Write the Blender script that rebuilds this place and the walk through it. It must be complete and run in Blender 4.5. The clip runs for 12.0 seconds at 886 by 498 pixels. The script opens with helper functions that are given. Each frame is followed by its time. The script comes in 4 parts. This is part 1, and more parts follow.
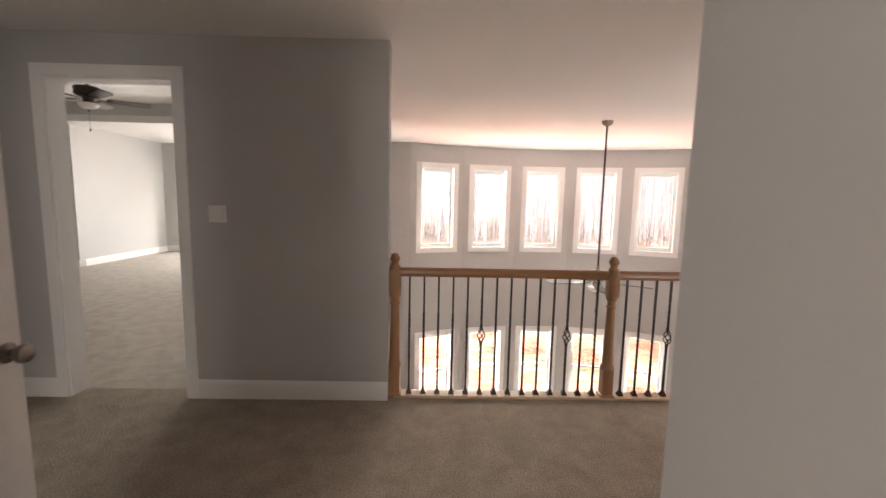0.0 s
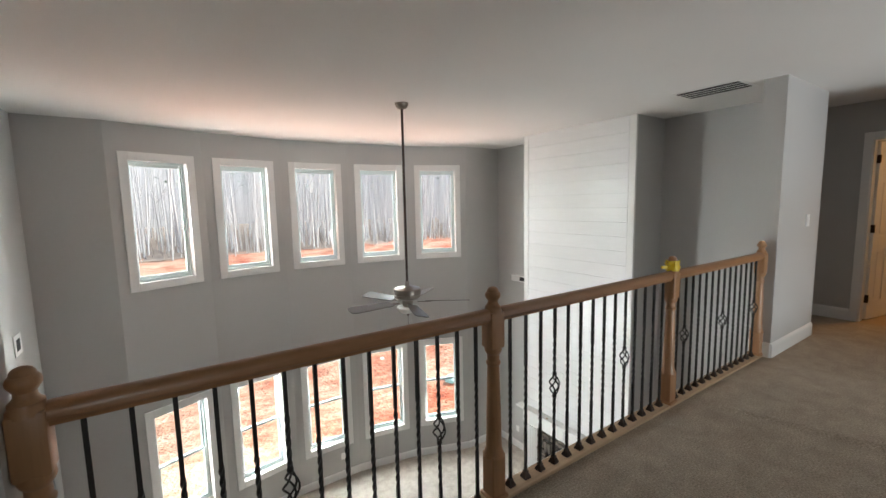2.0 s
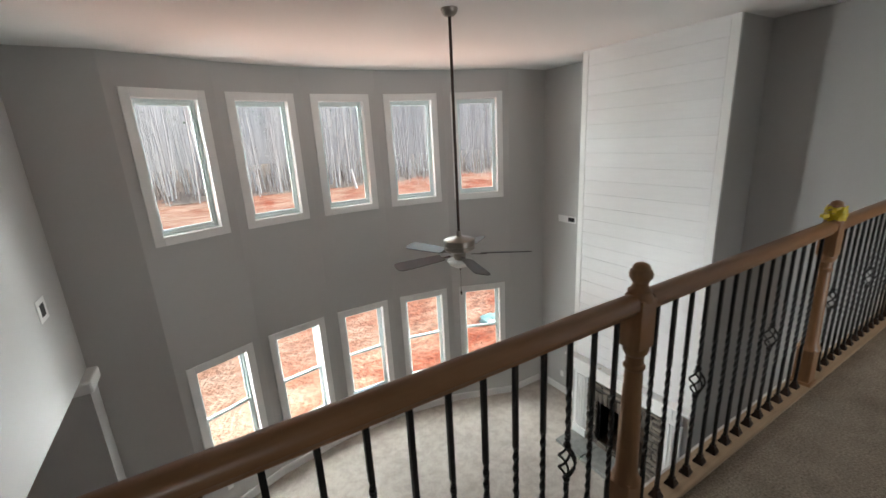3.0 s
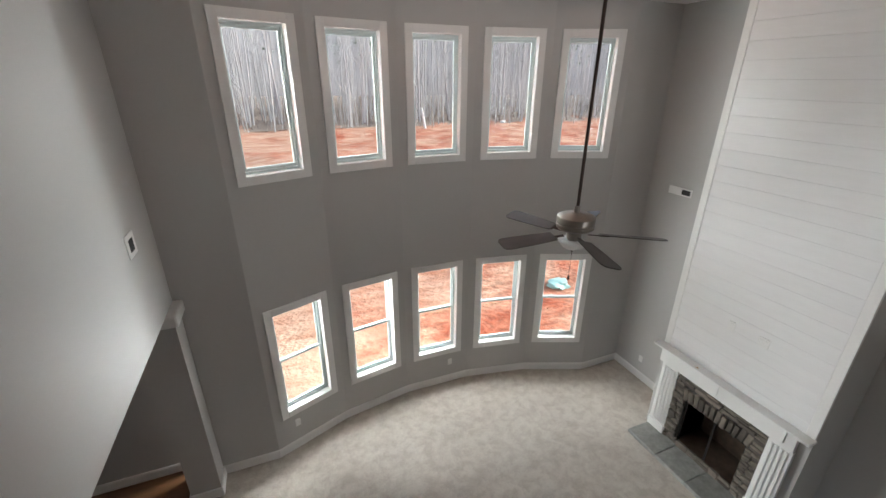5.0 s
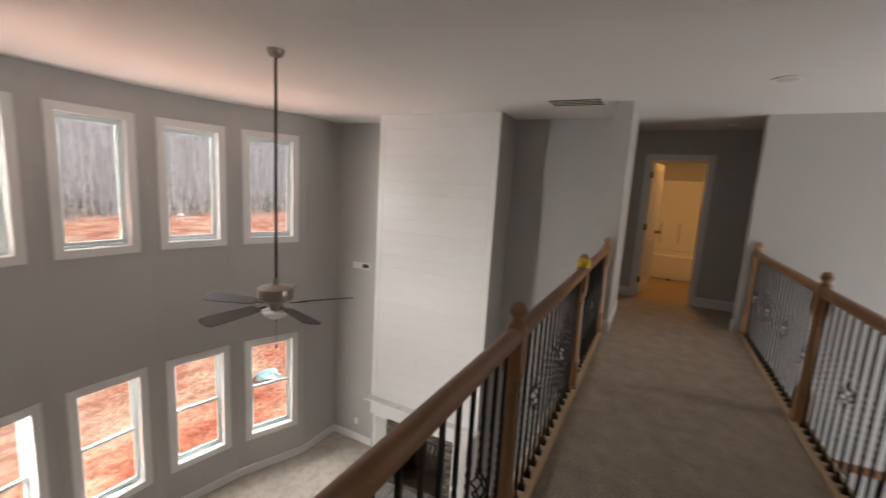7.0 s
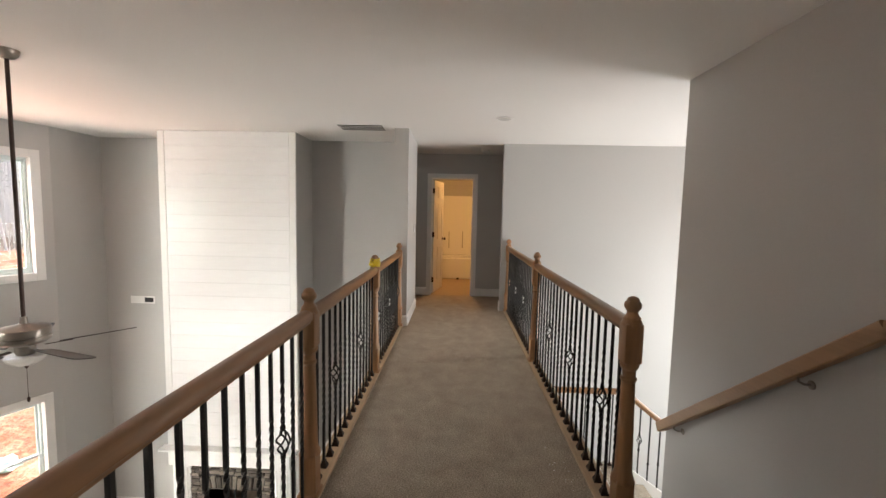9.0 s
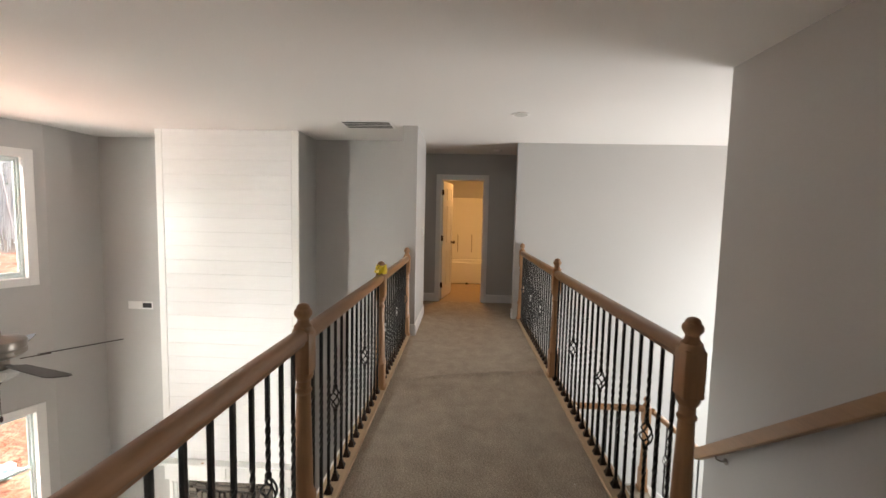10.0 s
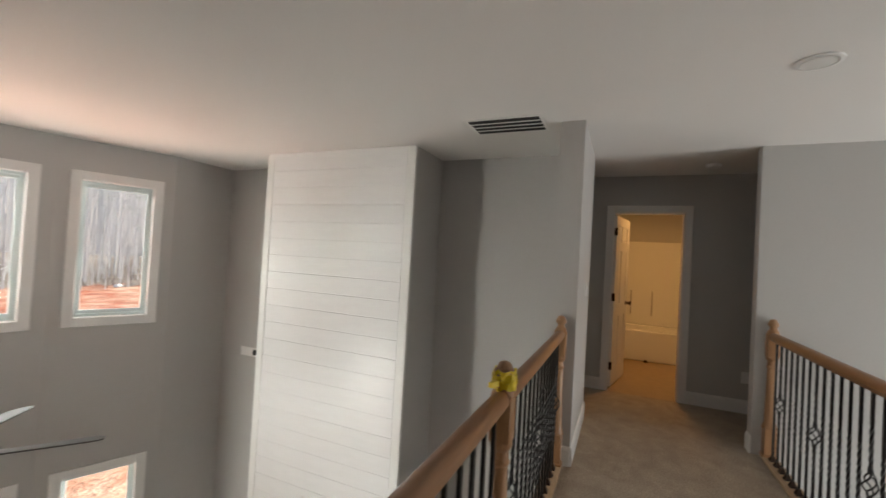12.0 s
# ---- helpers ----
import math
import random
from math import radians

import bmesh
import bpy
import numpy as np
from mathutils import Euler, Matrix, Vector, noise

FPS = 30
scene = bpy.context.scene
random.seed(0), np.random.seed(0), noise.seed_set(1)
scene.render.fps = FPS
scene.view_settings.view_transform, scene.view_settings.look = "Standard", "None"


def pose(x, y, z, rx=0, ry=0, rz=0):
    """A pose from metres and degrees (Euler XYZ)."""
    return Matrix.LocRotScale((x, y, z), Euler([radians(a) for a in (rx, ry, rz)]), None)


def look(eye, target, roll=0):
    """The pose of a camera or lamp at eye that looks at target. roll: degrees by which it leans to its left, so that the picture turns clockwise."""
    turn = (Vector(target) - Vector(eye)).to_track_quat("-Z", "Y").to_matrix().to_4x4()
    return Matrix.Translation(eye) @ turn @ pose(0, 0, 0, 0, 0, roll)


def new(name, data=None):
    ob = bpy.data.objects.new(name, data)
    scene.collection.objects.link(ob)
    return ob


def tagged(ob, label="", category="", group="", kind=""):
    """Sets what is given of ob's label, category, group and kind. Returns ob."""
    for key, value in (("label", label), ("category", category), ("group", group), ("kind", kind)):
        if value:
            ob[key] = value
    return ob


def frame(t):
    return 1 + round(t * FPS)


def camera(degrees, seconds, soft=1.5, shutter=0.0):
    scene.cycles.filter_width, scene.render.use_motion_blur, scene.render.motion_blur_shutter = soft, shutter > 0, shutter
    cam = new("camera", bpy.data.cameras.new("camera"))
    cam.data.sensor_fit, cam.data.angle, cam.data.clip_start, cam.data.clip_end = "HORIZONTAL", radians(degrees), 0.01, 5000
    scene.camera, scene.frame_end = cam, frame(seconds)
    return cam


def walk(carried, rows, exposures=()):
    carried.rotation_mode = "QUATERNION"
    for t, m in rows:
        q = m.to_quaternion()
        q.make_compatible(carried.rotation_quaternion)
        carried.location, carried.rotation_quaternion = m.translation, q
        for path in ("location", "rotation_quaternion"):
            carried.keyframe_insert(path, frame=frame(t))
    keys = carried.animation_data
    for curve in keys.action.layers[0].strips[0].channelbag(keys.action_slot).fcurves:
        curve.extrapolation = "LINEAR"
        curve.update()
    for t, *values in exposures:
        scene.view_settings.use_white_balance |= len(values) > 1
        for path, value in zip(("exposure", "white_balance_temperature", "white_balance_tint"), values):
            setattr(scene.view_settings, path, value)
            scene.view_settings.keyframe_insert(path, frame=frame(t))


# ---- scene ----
cam = camera(94.3, 12.0, shutter=0.2)
PATH = [
    (0, (0.044, 0.016, 1.417), (0.082, 2.002, 1.185), 1.2),
    (0.5, (-0.08, 0.338, 1.417), (0.282, 2.29, 1.169), -2.0),
    (1, (-0.137, 0.721, 1.414), (0.644, 2.542, 1.142), -1.6),
    (1.5, (-0.067, 1.14, 1.433), (1.073, 2.771, 1.23), -1.2),
    (2, (0.094, 1.465, 1.433), (1.202, 3.116, 1.213), -1.2),
    (2.5, (0.145, 1.783, 1.44), (1.2, 3.445, 1.088), -1.9),
    (3, (0.168, 2.149, 1.456), (1.147, 3.813, 0.933), -3.1),
    (3.5, (0.197, 2.443, 1.483), (1.021, 4.139, 0.817), -3.8),
    (5.5, (0.044, 2.849, 1.511), (0.728, 4.565, 0.744), 0.5),
    (6, (-0.004, 2.832, 1.49), (0.804, 4.532, 0.812), 1.8),
    (6.5, (-0.067, 2.654, 1.481), (1.141, 4.178, 1.013), 3.4),
    (7, (-0.209, 2.451, 1.475), (1.55, 3.353, 1.174), 3.4),
    (7.5, (-0.397, 2.34, 1.451), (1.567, 2.635, 1.218), 2.4),
    (9.5, (-0.595, 2.186, 1.406), (1.397, 2.242, 1.24), 1.2),
    (10, (-0.292, 2.25, 1.408), (1.699, 2.342, 1.253), 1.3),
    (10.5, (0.077, 2.289, 1.394), (2.032, 2.701, 1.306), 2.5),
    (11, (0.43, 2.443, 1.392), (2.148, 3.463, 1.312), 2.8),
    (11.5, (0.888, 2.546, 1.431), (2.561, 3.642, 1.412), 2.5),
    (12, (1.435, 2.51, 1.416), (3.267, 3.312, 1.452), 3.2),
]
EXPOSURES = [(0.0, 2.25, 7400, 25), (0.5, 2.2, 6850, 15), (1.2, 2.05, 6650, 11), (1.8, 1.6, 6400, 9), (2.5, 1.2, 6300, 9), (3.5, 0.97, 6350, 11), (5.5, 0.87, 6350, 12), (6.3, 0.80, 6500, 13), (7.0, 0.98, 6900, 18), (7.7, 1.45, 6950, 17), (9.3, 1.88, 6950, 14), (10.0, 1.86, 6950, 14), (10.5, 1.62, 6650, 12), (11.0, 1.57, 6450, 10), (11.5, 1.27, 6750, 12), (12.0, 1.22, 6850, 12)]
walk(cam, [(t, look(eye, target, roll)) for t, eye, target, roll in PATH], EXPOSURES)

# ---- light ----
world = bpy.data.worlds.new("sky")
scene.world = world
world.use_nodes = True
wn = world.node_tree
for n in list(wn.nodes):
    wn.nodes.remove(n)
sky = wn.nodes.new("ShaderNodeTexSky")
sky.sky_type = "NISHITA"
sky.sun_disc = False
sky.sun_elevation = radians(39)
sky.sun_rotation = radians(97)
sky.air_density, sky.dust_density, sky.ozone_density = 1.0, 2.0, 1.0
back = wn.nodes.new("ShaderNodeBackground")
back.inputs["Strength"].default_value = 0.15
wout = wn.nodes.new("ShaderNodeOutputWorld")
wn.links.new(sky.outputs[0], back.inputs[0])
wn.links.new(back.outputs[0], wout.inputs[0])

sun_data = bpy.data.lights.new("sun", "SUN")
sun_data.energy, sun_data.angle, sun_data.color = 4.0, radians(6), (1.0, 0.95, 0.87)
sun = new("sun", sun_data)
sun.matrix_world = look((34, -4, 28), (0, 0, 0))


def area_lamp(name, eye, target, w, h, watts, colour):
    """A lamp that stands in a window's or fixture's opening, or is added out of sight as fill."""
    d = bpy.data.lights.new(name, "AREA")
    d.shape, d.size, d.size_y, d.energy, d.color = "RECTANGLE", w, h, watts, colour
    ob = new(name, d)
    ob.matrix_world = look(eye, target)
    return ob


SKYLIGHT = (0.95, 1.0, 0.975)
CLAYLIGHT = (1.0, 0.60, 0.46)
DAYLIGHT = {"upper": (10.5, 11.0, 7.5), "lower": (13.0, 52.0, 17.0)}
area_lamp("foyer_window_light", (3.9, -3.98, -0.3), (3.6, 2.0, -2.6), 2.3, 2.5, 98, (0.88, 0.97, 1.0))
# added lamp hung unseen over the yard, filling the stair wall and bridge
area_lamp("bay_sky_fill", (2.1, 12.0, 3.12), (2.1, 4.0, 2.1), 5.5, 0.6, 260, SKYLIGHT)
area_lamp("bedroom_window_light", (-3.6, 10.3, 1.4), (-5.2, 6, 0.9), 2.4, 1.5, 31, (0.86, 1.0, 0.99))
area_lamp("bathroom_light", (7.6, 2.1, 2.40), (7.6, 2.1, 0), 0.5, 0.3, 8.5, (1.0, 0.52, 0.17))
# unseen fill lamp added in the study, whose walls have no window
area_lamp("study_fill_light", (-0.8, -2.6, 1.4), (0.2, 0, 1.2), 1.0, 1.3, 12.5, SKYLIGHT)


# ---- materials ----
def material(name, colour, rough=0.6, vary=0.08, grain=30.0, blotch=1.2, bump=0.1, metal=0.0, stretch=(1, 1, 1), dist=0.002, coat=0.0, per_piece=0.0, spread=0.08):
    """Base colour varied by a fine and a broad noise, with matching relief."""
    m = bpy.data.materials.new(name)
    m.use_nodes = True
    t = m.node_tree
    b = t.nodes["Principled BSDF"]
    b.inputs["Metallic"].default_value = metal
    b.inputs["Coat Weight"].default_value = coat
    tc = t.nodes.new("ShaderNodeTexCoord")
    mp = t.nodes.new("ShaderNodeMapping")
    mp.inputs["Scale"].default_value = stretch
    t.links.new(tc.outputs["Object"], mp.inputs["Vector"])
    fine = t.nodes.new("ShaderNodeTexNoise")
    fine.inputs["Scale"].default_value, fine.inputs["Detail"].default_value = grain, 6.0
    broad = t.nodes.new("ShaderNodeTexNoise")
    broad.inputs["Scale"].default_value, broad.inputs["Detail"].default_value = blotch, 3.0
    for n in (fine, broad):
        t.links.new(mp.outputs[0], n.inputs["Vector"])
    add = t.nodes.new("ShaderNodeMath")
    add.operation = "ADD"
    t.links.new(fine.outputs["Fac"], add.inputs[0])
    t.links.new(broad.outputs["Fac"], add.inputs[1])
    rng = t.nodes.new("ShaderNodeMapRange")
    rng.inputs["From Min"].default_value, rng.inputs["From Max"].default_value = 0.6, 1.4
    rng.inputs["To Min"].default_value, rng.inputs["To Max"].default_value = 1 - vary, 1 + vary
    t.links.new(add.outputs[0], rng.inputs["Value"])
    scale_out = rng.outputs[0]
    if per_piece:
        info = t.nodes.new("ShaderNodeObjectInfo")
        r2 = t.nodes.new("ShaderNodeMapRange")
        r2.inputs["To Min"].default_value, r2.inputs["To Max"].default_value = 1 - per_piece, 1 + per_piece
        t.links.new(info.outputs["Random"], r2.inputs["Value"])
        mul2 = t.nodes.new("ShaderNodeMath")
        mul2.operation = "MULTIPLY"
        t.links.new(rng.outputs[0], mul2.inputs[0])
        t.links.new(r2.outputs[0], mul2.inputs[1])
        scale_out = mul2.outputs[0]
    mul = t.nodes.new("ShaderNodeVectorMath")
    mul.operation = "SCALE"
    mul.inputs[0].default_value = colour
    t.links.new(scale_out, mul.inputs["Scale"])
    t.links.new(mul.outputs[0], b.inputs["Base Color"])
    rr = t.nodes.new("ShaderNodeMapRange")
    rr.inputs["To Min"].default_value, rr.inputs["To Max"].default_value = max(0.02, rough - spread), min(1, rough + spread)
    t.links.new(broad.outputs["Fac"], rr.inputs["Value"])
    t.links.new(rr.outputs[0], b.inputs["Roughness"])
    if bump:
        bp = t.nodes.new("ShaderNodeBump")
        bp.inputs["Strength"].default_value, bp.inputs["Distance"].default_value = bump, dist
        t.links.new(fine.outputs["Fac"], bp.inputs["Height"])
        t.links.new(bp.outputs[0], b.inputs["Normal"])
    return m


def two_tone(name, dark, light, rough, scale, grain, bump, dist, split=(0.42, 0.58), fibre=(0.62, 1.36)):
    """Blotched surface between two colours, with a fine fibre or grain over it."""
    m = bpy.data.materials.new(name)
    m.use_nodes = True
    t = m.node_tree
    b = t.nodes["Principled BSDF"]
    b.inputs["Roughness"].default_value = rough
    tc = t.nodes.new("ShaderNodeTexCoord")
    big = t.nodes.new("ShaderNodeTexNoise")
    big.inputs["Scale"].default_value, big.inputs["Detail"].default_value, big.inputs["Roughness"].default_value = scale, 8.0, 0.62
    big.inputs["Distortion"].default_value = 0.3
    fine = t.nodes.new("ShaderNodeTexNoise")
    fine.inputs["Scale"].default_value, fine.inputs["Detail"].default_value = grain, 4.0
    for n in (big, fine):
        t.links.new(tc.outputs["Object"], n.inputs["Vector"])
    ramp = t.nodes.new("ShaderNodeValToRGB")
    ramp.color_ramp.elements[0].position, ramp.color_ramp.elements[1].position = split
    ramp.color_ramp.elements[0].color, ramp.color_ramp.elements[1].color = (*dark, 1), (*light, 1)
    t.links.new(big.outputs["Fac"], ramp.inputs["Fac"])
    rng = t.nodes.new("ShaderNodeMapRange")
    rng.inputs["From Min"].default_value, rng.inputs["From Max"].default_value = 0.3, 0.7
    rng.inputs["To Min"].default_value, rng.inputs["To Max"].default_value = fibre
    t.links.new(fine.outputs["Fac"], rng.inputs["Value"])
    mul = t.nodes.new("ShaderNodeVectorMath")
    mul.operation = "SCALE"
    t.links.new(ramp.outputs["Color"], mul.inputs[0])
    t.links.new(rng.outputs[0], mul.inputs["Scale"])
    t.links.new(mul.outputs[0], b.inputs["Base Color"])
    bp = t.nodes.new("ShaderNodeBump")
    bp.inputs["Strength"].default_value, bp.inputs["Distance"].default_value = bump, dist
    t.links.new(fine.outputs["Fac"], bp.inputs["Height"])
    t.links.new(bp.outputs[0], b.inputs["Normal"])
    return m


PAINT = material("greige_wall_paint", (0.49, 0.48, 0.465), 0.5, 0.03, 90, 0.7, 0.12, dist=0.0008)
CEIL = material("white_ceiling_paint", (0.78, 0.765, 0.745), 0.8, 0.025, 120, 0.5, 0.2, dist=0.001)
TRIM = material("white_semigloss_trim", (0.80, 0.79, 0.77), 0.35, 0.03, 40, 2.0, 0.04, dist=0.0005)
SHIPLAP = material("white_shiplap_paint", (0.80, 0.79, 0.785), 0.30, 0.03, 14, 2.0, 0.03, stretch=(1, 0.3, 2), dist=0.0012, per_piece=0.015, spread=0.025)
SHIPLAP.node_tree.nodes["Principled BSDF"].inputs["Specular IOR Level"].default_value = 0.42
# white vinyl, with the blue cast of skylight mixed into its colour
VINYL = material("sky_tinted_vinyl_sash", (0.70, 0.79, 0.79), 0.35, 0.02, 30, 2.0, 0.0)
OAK = material("oak_handrail", (0.285, 0.142, 0.066), 0.36, 0.15, 26, 3.0, 0.08, stretch=(0.25, 3, 3), coat=0.15, dist=0.0006)
OAK_POST = material("oak_newel", (0.36, 0.19, 0.092), 0.38, 0.17, 26, 3.0, 0.08, stretch=(3, 3, 0.25), coat=0.15, dist=0.0006)
OAK_NATURAL = material("natural_oak_rail", (0.36, 0.215, 0.115), 0.45, 0.15, 26, 3.0, 0.08, stretch=(0.25, 3, 3), dist=0.0006)
OAK_PALE = material("raw_oak_base_rail", (0.50, 0.36, 0.23), 0.5, 0.2, 26, 3.0, 0.08, stretch=(0.25, 3, 3), dist=0.0006)
IRON = material("black_wrought_iron", (0.018, 0.016, 0.015), 0.42, 0.25, 60, 8.0, 0.1, metal=0.35, dist=0.0004)
BRONZE = material("oil_rubbed_bronze", (0.05, 0.03, 0.022), 0.4, 0.3, 60, 8.0, 0.05, metal=0.6, dist=0.0004)
NICKEL = material("brushed_nickel", (0.27, 0.235, 0.205), 0.32, 0.1, 80, 6.0, 0.05, metal=0.9, stretch=(1, 1, 8), dist=0.0002)
BLADE = material("dark_walnut_fan_blade", (0.055, 0.045, 0.042), 0.34, 0.2, 30, 4.0, 0.03, stretch=(0.3, 3, 3), dist=0.0003)
CARPET = two_tone("taupe_carpet", (0.345, 0.288, 0.226), (0.455, 0.388, 0.312), 0.95, 6.5, 115, 1.0, 0.012, (0.32, 0.68), (0.60, 1.38))
CARPET_LOW = two_tone("beige_carpet", (0.455, 0.40, 0.345), (0.56, 0.51, 0.45), 0.95, 7.0, 150, 0.7, 0.008, (0.38, 0.60), (0.82, 1.16))
WOODFLOOR = material("brown_wood_floor", (0.16, 0.075, 0.035), 0.35, 0.3, 14, 2.0, 0.06, stretch=(0.2, 3, 1))
BATHFLOOR = material("tan_vinyl_floor", (0.30, 0.21, 0.12), 0.4, 0.15, 10, 2.0, 0.05)
ACRYLIC = material("white_acrylic_tub", (0.80, 0.79, 0.76), 0.15, 0.01, 10, 1.0, 0.0)
SLATE = material("grey_green_slate", (0.265, 0.265, 0.245), 0.6, 0.32, 18, 3.0, 0.35, dist=0.004, per_piece=0.15)
STONE = material("ledge_stone", (0.145, 0.122, 0.10), 0.8, 0.45, 14, 4.0, 0.6, dist=0.006, per_piece=0.45)
MORTAR = material("dark_mortar", (0.06, 0.055, 0.05), 0.9, 0.2, 40, 4.0, 0.3)
FIREBRICK = material("sooty_firebox", (0.09, 0.06, 0.042), 0.9, 0.4, 12, 3.0, 0.4)
PLATE = material("white_plastic_plate", (0.80, 0.79, 0.77), 0.4, 0.01, 20, 2.0, 0.0)
# near-black colour that paints the shade inside vent openings
DARK = material("painted_opening_shade", (0.02, 0.02, 0.02), 0.8, 0.1, 20, 2.0, 0.0)
TAPE = material("yellow_tape", (0.75, 0.56, 0.02), 0.4, 0.12, 20, 6.0, 0.0)
CLAY = two_tone("red_clay", (0.30, 0.078, 0.036), (0.44, 0.27, 0.195), 0.95, 0.42, 7.0, 1.0, 0.10, (0.38, 0.60))
# graded ruts: darker broken streaks running diagonally over the clay
ct = CLAY.node_tree
cmap = ct.nodes.new("ShaderNodeMapping")
cmap.inputs["Rotation"].default_value = (0, 0, radians(38))
cmap.inputs["Scale"].default_value = (0.8, 2.6, 1.0)
ccoord = ct.nodes.new("ShaderNodeTexCoord")
crut = ct.nodes.new("ShaderNodeTexNoise")
crut.inputs["Scale"].default_value, crut.inputs["Detail"].default_value, crut.inputs["Distortion"].default_value = 1.0, 8.0, 0.35
ct.links.new(ccoord.outputs["Object"], cmap.inputs["Vector"])
ct.links.new(cmap.outputs[0], crut.inputs["Vector"])
cramp = ct.nodes.new("ShaderNodeValToRGB")
cramp.color_ramp.elements[0].position, cramp.color_ramp.elements[1].position = 0.40, 0.56
cramp.color_ramp.elements[0].color, cramp.color_ramp.elements[1].color = (0.80, 0.62, 0.54, 1), (1.06, 1.04, 1.02, 1)
ct.links.new(crut.outputs["Fac"], cramp.inputs["Fac"])
cmul = ct.nodes.new("ShaderNodeVectorMath")
cmul.operation = "MULTIPLY"
cbig = ct.nodes.new("ShaderNodeTexNoise")
cbig.inputs["Scale"].default_value, cbig.inputs["Detail"].default_value = 0.34, 6.0
csep = ct.nodes.new("ShaderNodeSeparateXYZ")
ct.links.new(ccoord.outputs["Object"], cbig.inputs["Vector"])
ct.links.new(ccoord.outputs["Object"], csep.inputs[0])
cslope = ct.nodes.new("ShaderNodeMath")
cslope.operation = "MULTIPLY_ADD"
cslope.inputs[1].default_value, cslope.inputs[2].default_value = -0.015, 0.13
ct.links.new(csep.outputs["X"], cslope.inputs[0])
csum = ct.nodes.new("ShaderNodeMath")
csum.operation = "ADD"
ct.links.new(cslope.outputs[0], csum.inputs[0])
ct.links.new(cbig.outputs["Fac"], csum.inputs[1])
cfac = ct.nodes.new("ShaderNodeMapRange")
cfac.interpolation_type = "SMOOTHSTEP"
cfac.inputs["From Min"].default_value, cfac.inputs["From Max"].default_value = 0.42, 0.72
ct.links.new(csum.outputs[0], cfac.inputs["Value"])
csand = ct.nodes.new("ShaderNodeMix")
csand.data_type = "RGBA"
ct.links.new(cfac.outputs[0], csand.inputs[0])
csand.inputs[7].default_value = (0.41, 0.265, 0.195, 1)
cbsdf = ct.nodes["Principled BSDF"]
ct.links.new(cbsdf.inputs["Base Color"].links[0].from_socket, csand.inputs[6])
ct.links.new(csand.outputs[2], cmul.inputs[0])
ct.links.new(cramp.outputs["Color"], cmul.inputs[1])
ct.links.new(cmul.outputs[0], cbsdf.inputs["Base Color"])
BARK = material("pale_bark", (0.54, 0.52, 0.51), 0.9, 0.45, 1.2, 0.25, 0.0, stretch=(1, 1, 0.15))
# deeper trunks are lightened, so part of the distance haze lies in their colour
BARK_DARK = material("hazed_grey_brown_bark", (0.52, 0.49, 0.485), 0.9, 0.4, 1.2, 0.25, 0.0, stretch=(1, 1, 0.15))
NEEDLES = material("pine_needles", (0.27, 0.32, 0.23), 0.9, 0.4, 1.0, 0.3, 0.0)
LITTER = material("leaf_litter", (0.24, 0.185, 0.15), 0.95, 0.4, 2.0, 0.3, 0.0)
BRUSH = material("dry_undergrowth", (0.19, 0.155, 0.135), 0.95, 0.45, 0.8, 0.2, 0.0)
# backdrop colour kept pale: distance haze and brightness are painted into it
HAZE = material("hazed_distant_woods", (0.64, 0.60, 0.58), 1.0, 0.4, 2.2, 0.25, 0.0, stretch=(1, 1, 0.05))
PVC = material("white_pvc_pipe", (0.8, 0.8, 0.78), 0.4, 0.02, 5, 1, 0.0)
TARP = material("pale_blue_plastic", (0.30, 0.50, 0.49), 0.5, 0.1, 3, 1, 0.0)
SIDING = material("grey_siding", (0.4, 0.4, 0.39), 0.7, 0.05, 10, 1, 0.0)


def glass_material():
    m = bpy.data.materials.new("clear_window_glass")
    m.use_nodes = True
    t = m.node_tree
    t.nodes.remove(t.nodes["Principled BSDF"])
    clear = t.nodes.new("ShaderNodeBsdfTransparent")
    clear.inputs[0].default_value = (0.93, 0.97, 0.96, 1)
    gloss = t.nodes.new("ShaderNodeBsdfGlossy")
    gloss.inputs["Roughness"].default_value = 0.02
    fr = t.nodes.new("ShaderNodeFresnel")
    fr.inputs["IOR"].default_value = 1.15
    mix = t.nodes.new("ShaderNodeMixShader")
    t.links.new(fr.outputs[0], mix.inputs[0])
    t.links.new(clear.outputs[0], mix.inputs[1])
    t.links.new(gloss.outputs[0], mix.inputs[2])
    t.links.new(mix.outputs[0], t.nodes["Material Output"].inputs["Surface"])
    return m


GLASS = glass_material()
FROST = material("frosted_glass_bowl", (0.78, 0.77, 0.74), 0.25, 0.02, 10, 2, 0.0)


# ---- mesh helpers ----
def soften(bm):
    """Smooth shading that keeps arrises crisp."""
    for f in bm.faces:
        f.smooth = True
    for e in bm.edges:
        if e.is_manifold and e.calc_face_angle(0.0) > radians(34):
            e.smooth = False


def make(name, bm, mat, parent=None, label="", smooth=False):
    me = bpy.data.meshes.new(name)
    bmesh.ops.recalc_face_normals(bm, faces=bm.faces)
    if smooth:
        soften(bm)
    bm.to_mesh(me)
    bm.free()
    me.materials.append(mat)
    ob = new(name, me)
    if parent:
        ob.parent = parent
    if label:
        ob["label"] = label
    return ob


def part(name, bm, mat, parent, label="", smooth=False):
    """One mesh object under a thing or a part."""
    return make(name, bm, mat, parent, label, smooth)


def share(name, me, parent, m):
    """Another piece on a mesh that exists already."""
    ob = new(name, me)
    ob.parent = parent
    ob.matrix_basis = m
    return ob


def thing(name, m, label, category, group="", kind=""):
    ob = new(name)
    ob.matrix_basis = m
    return tagged(ob, label, category, group, kind)


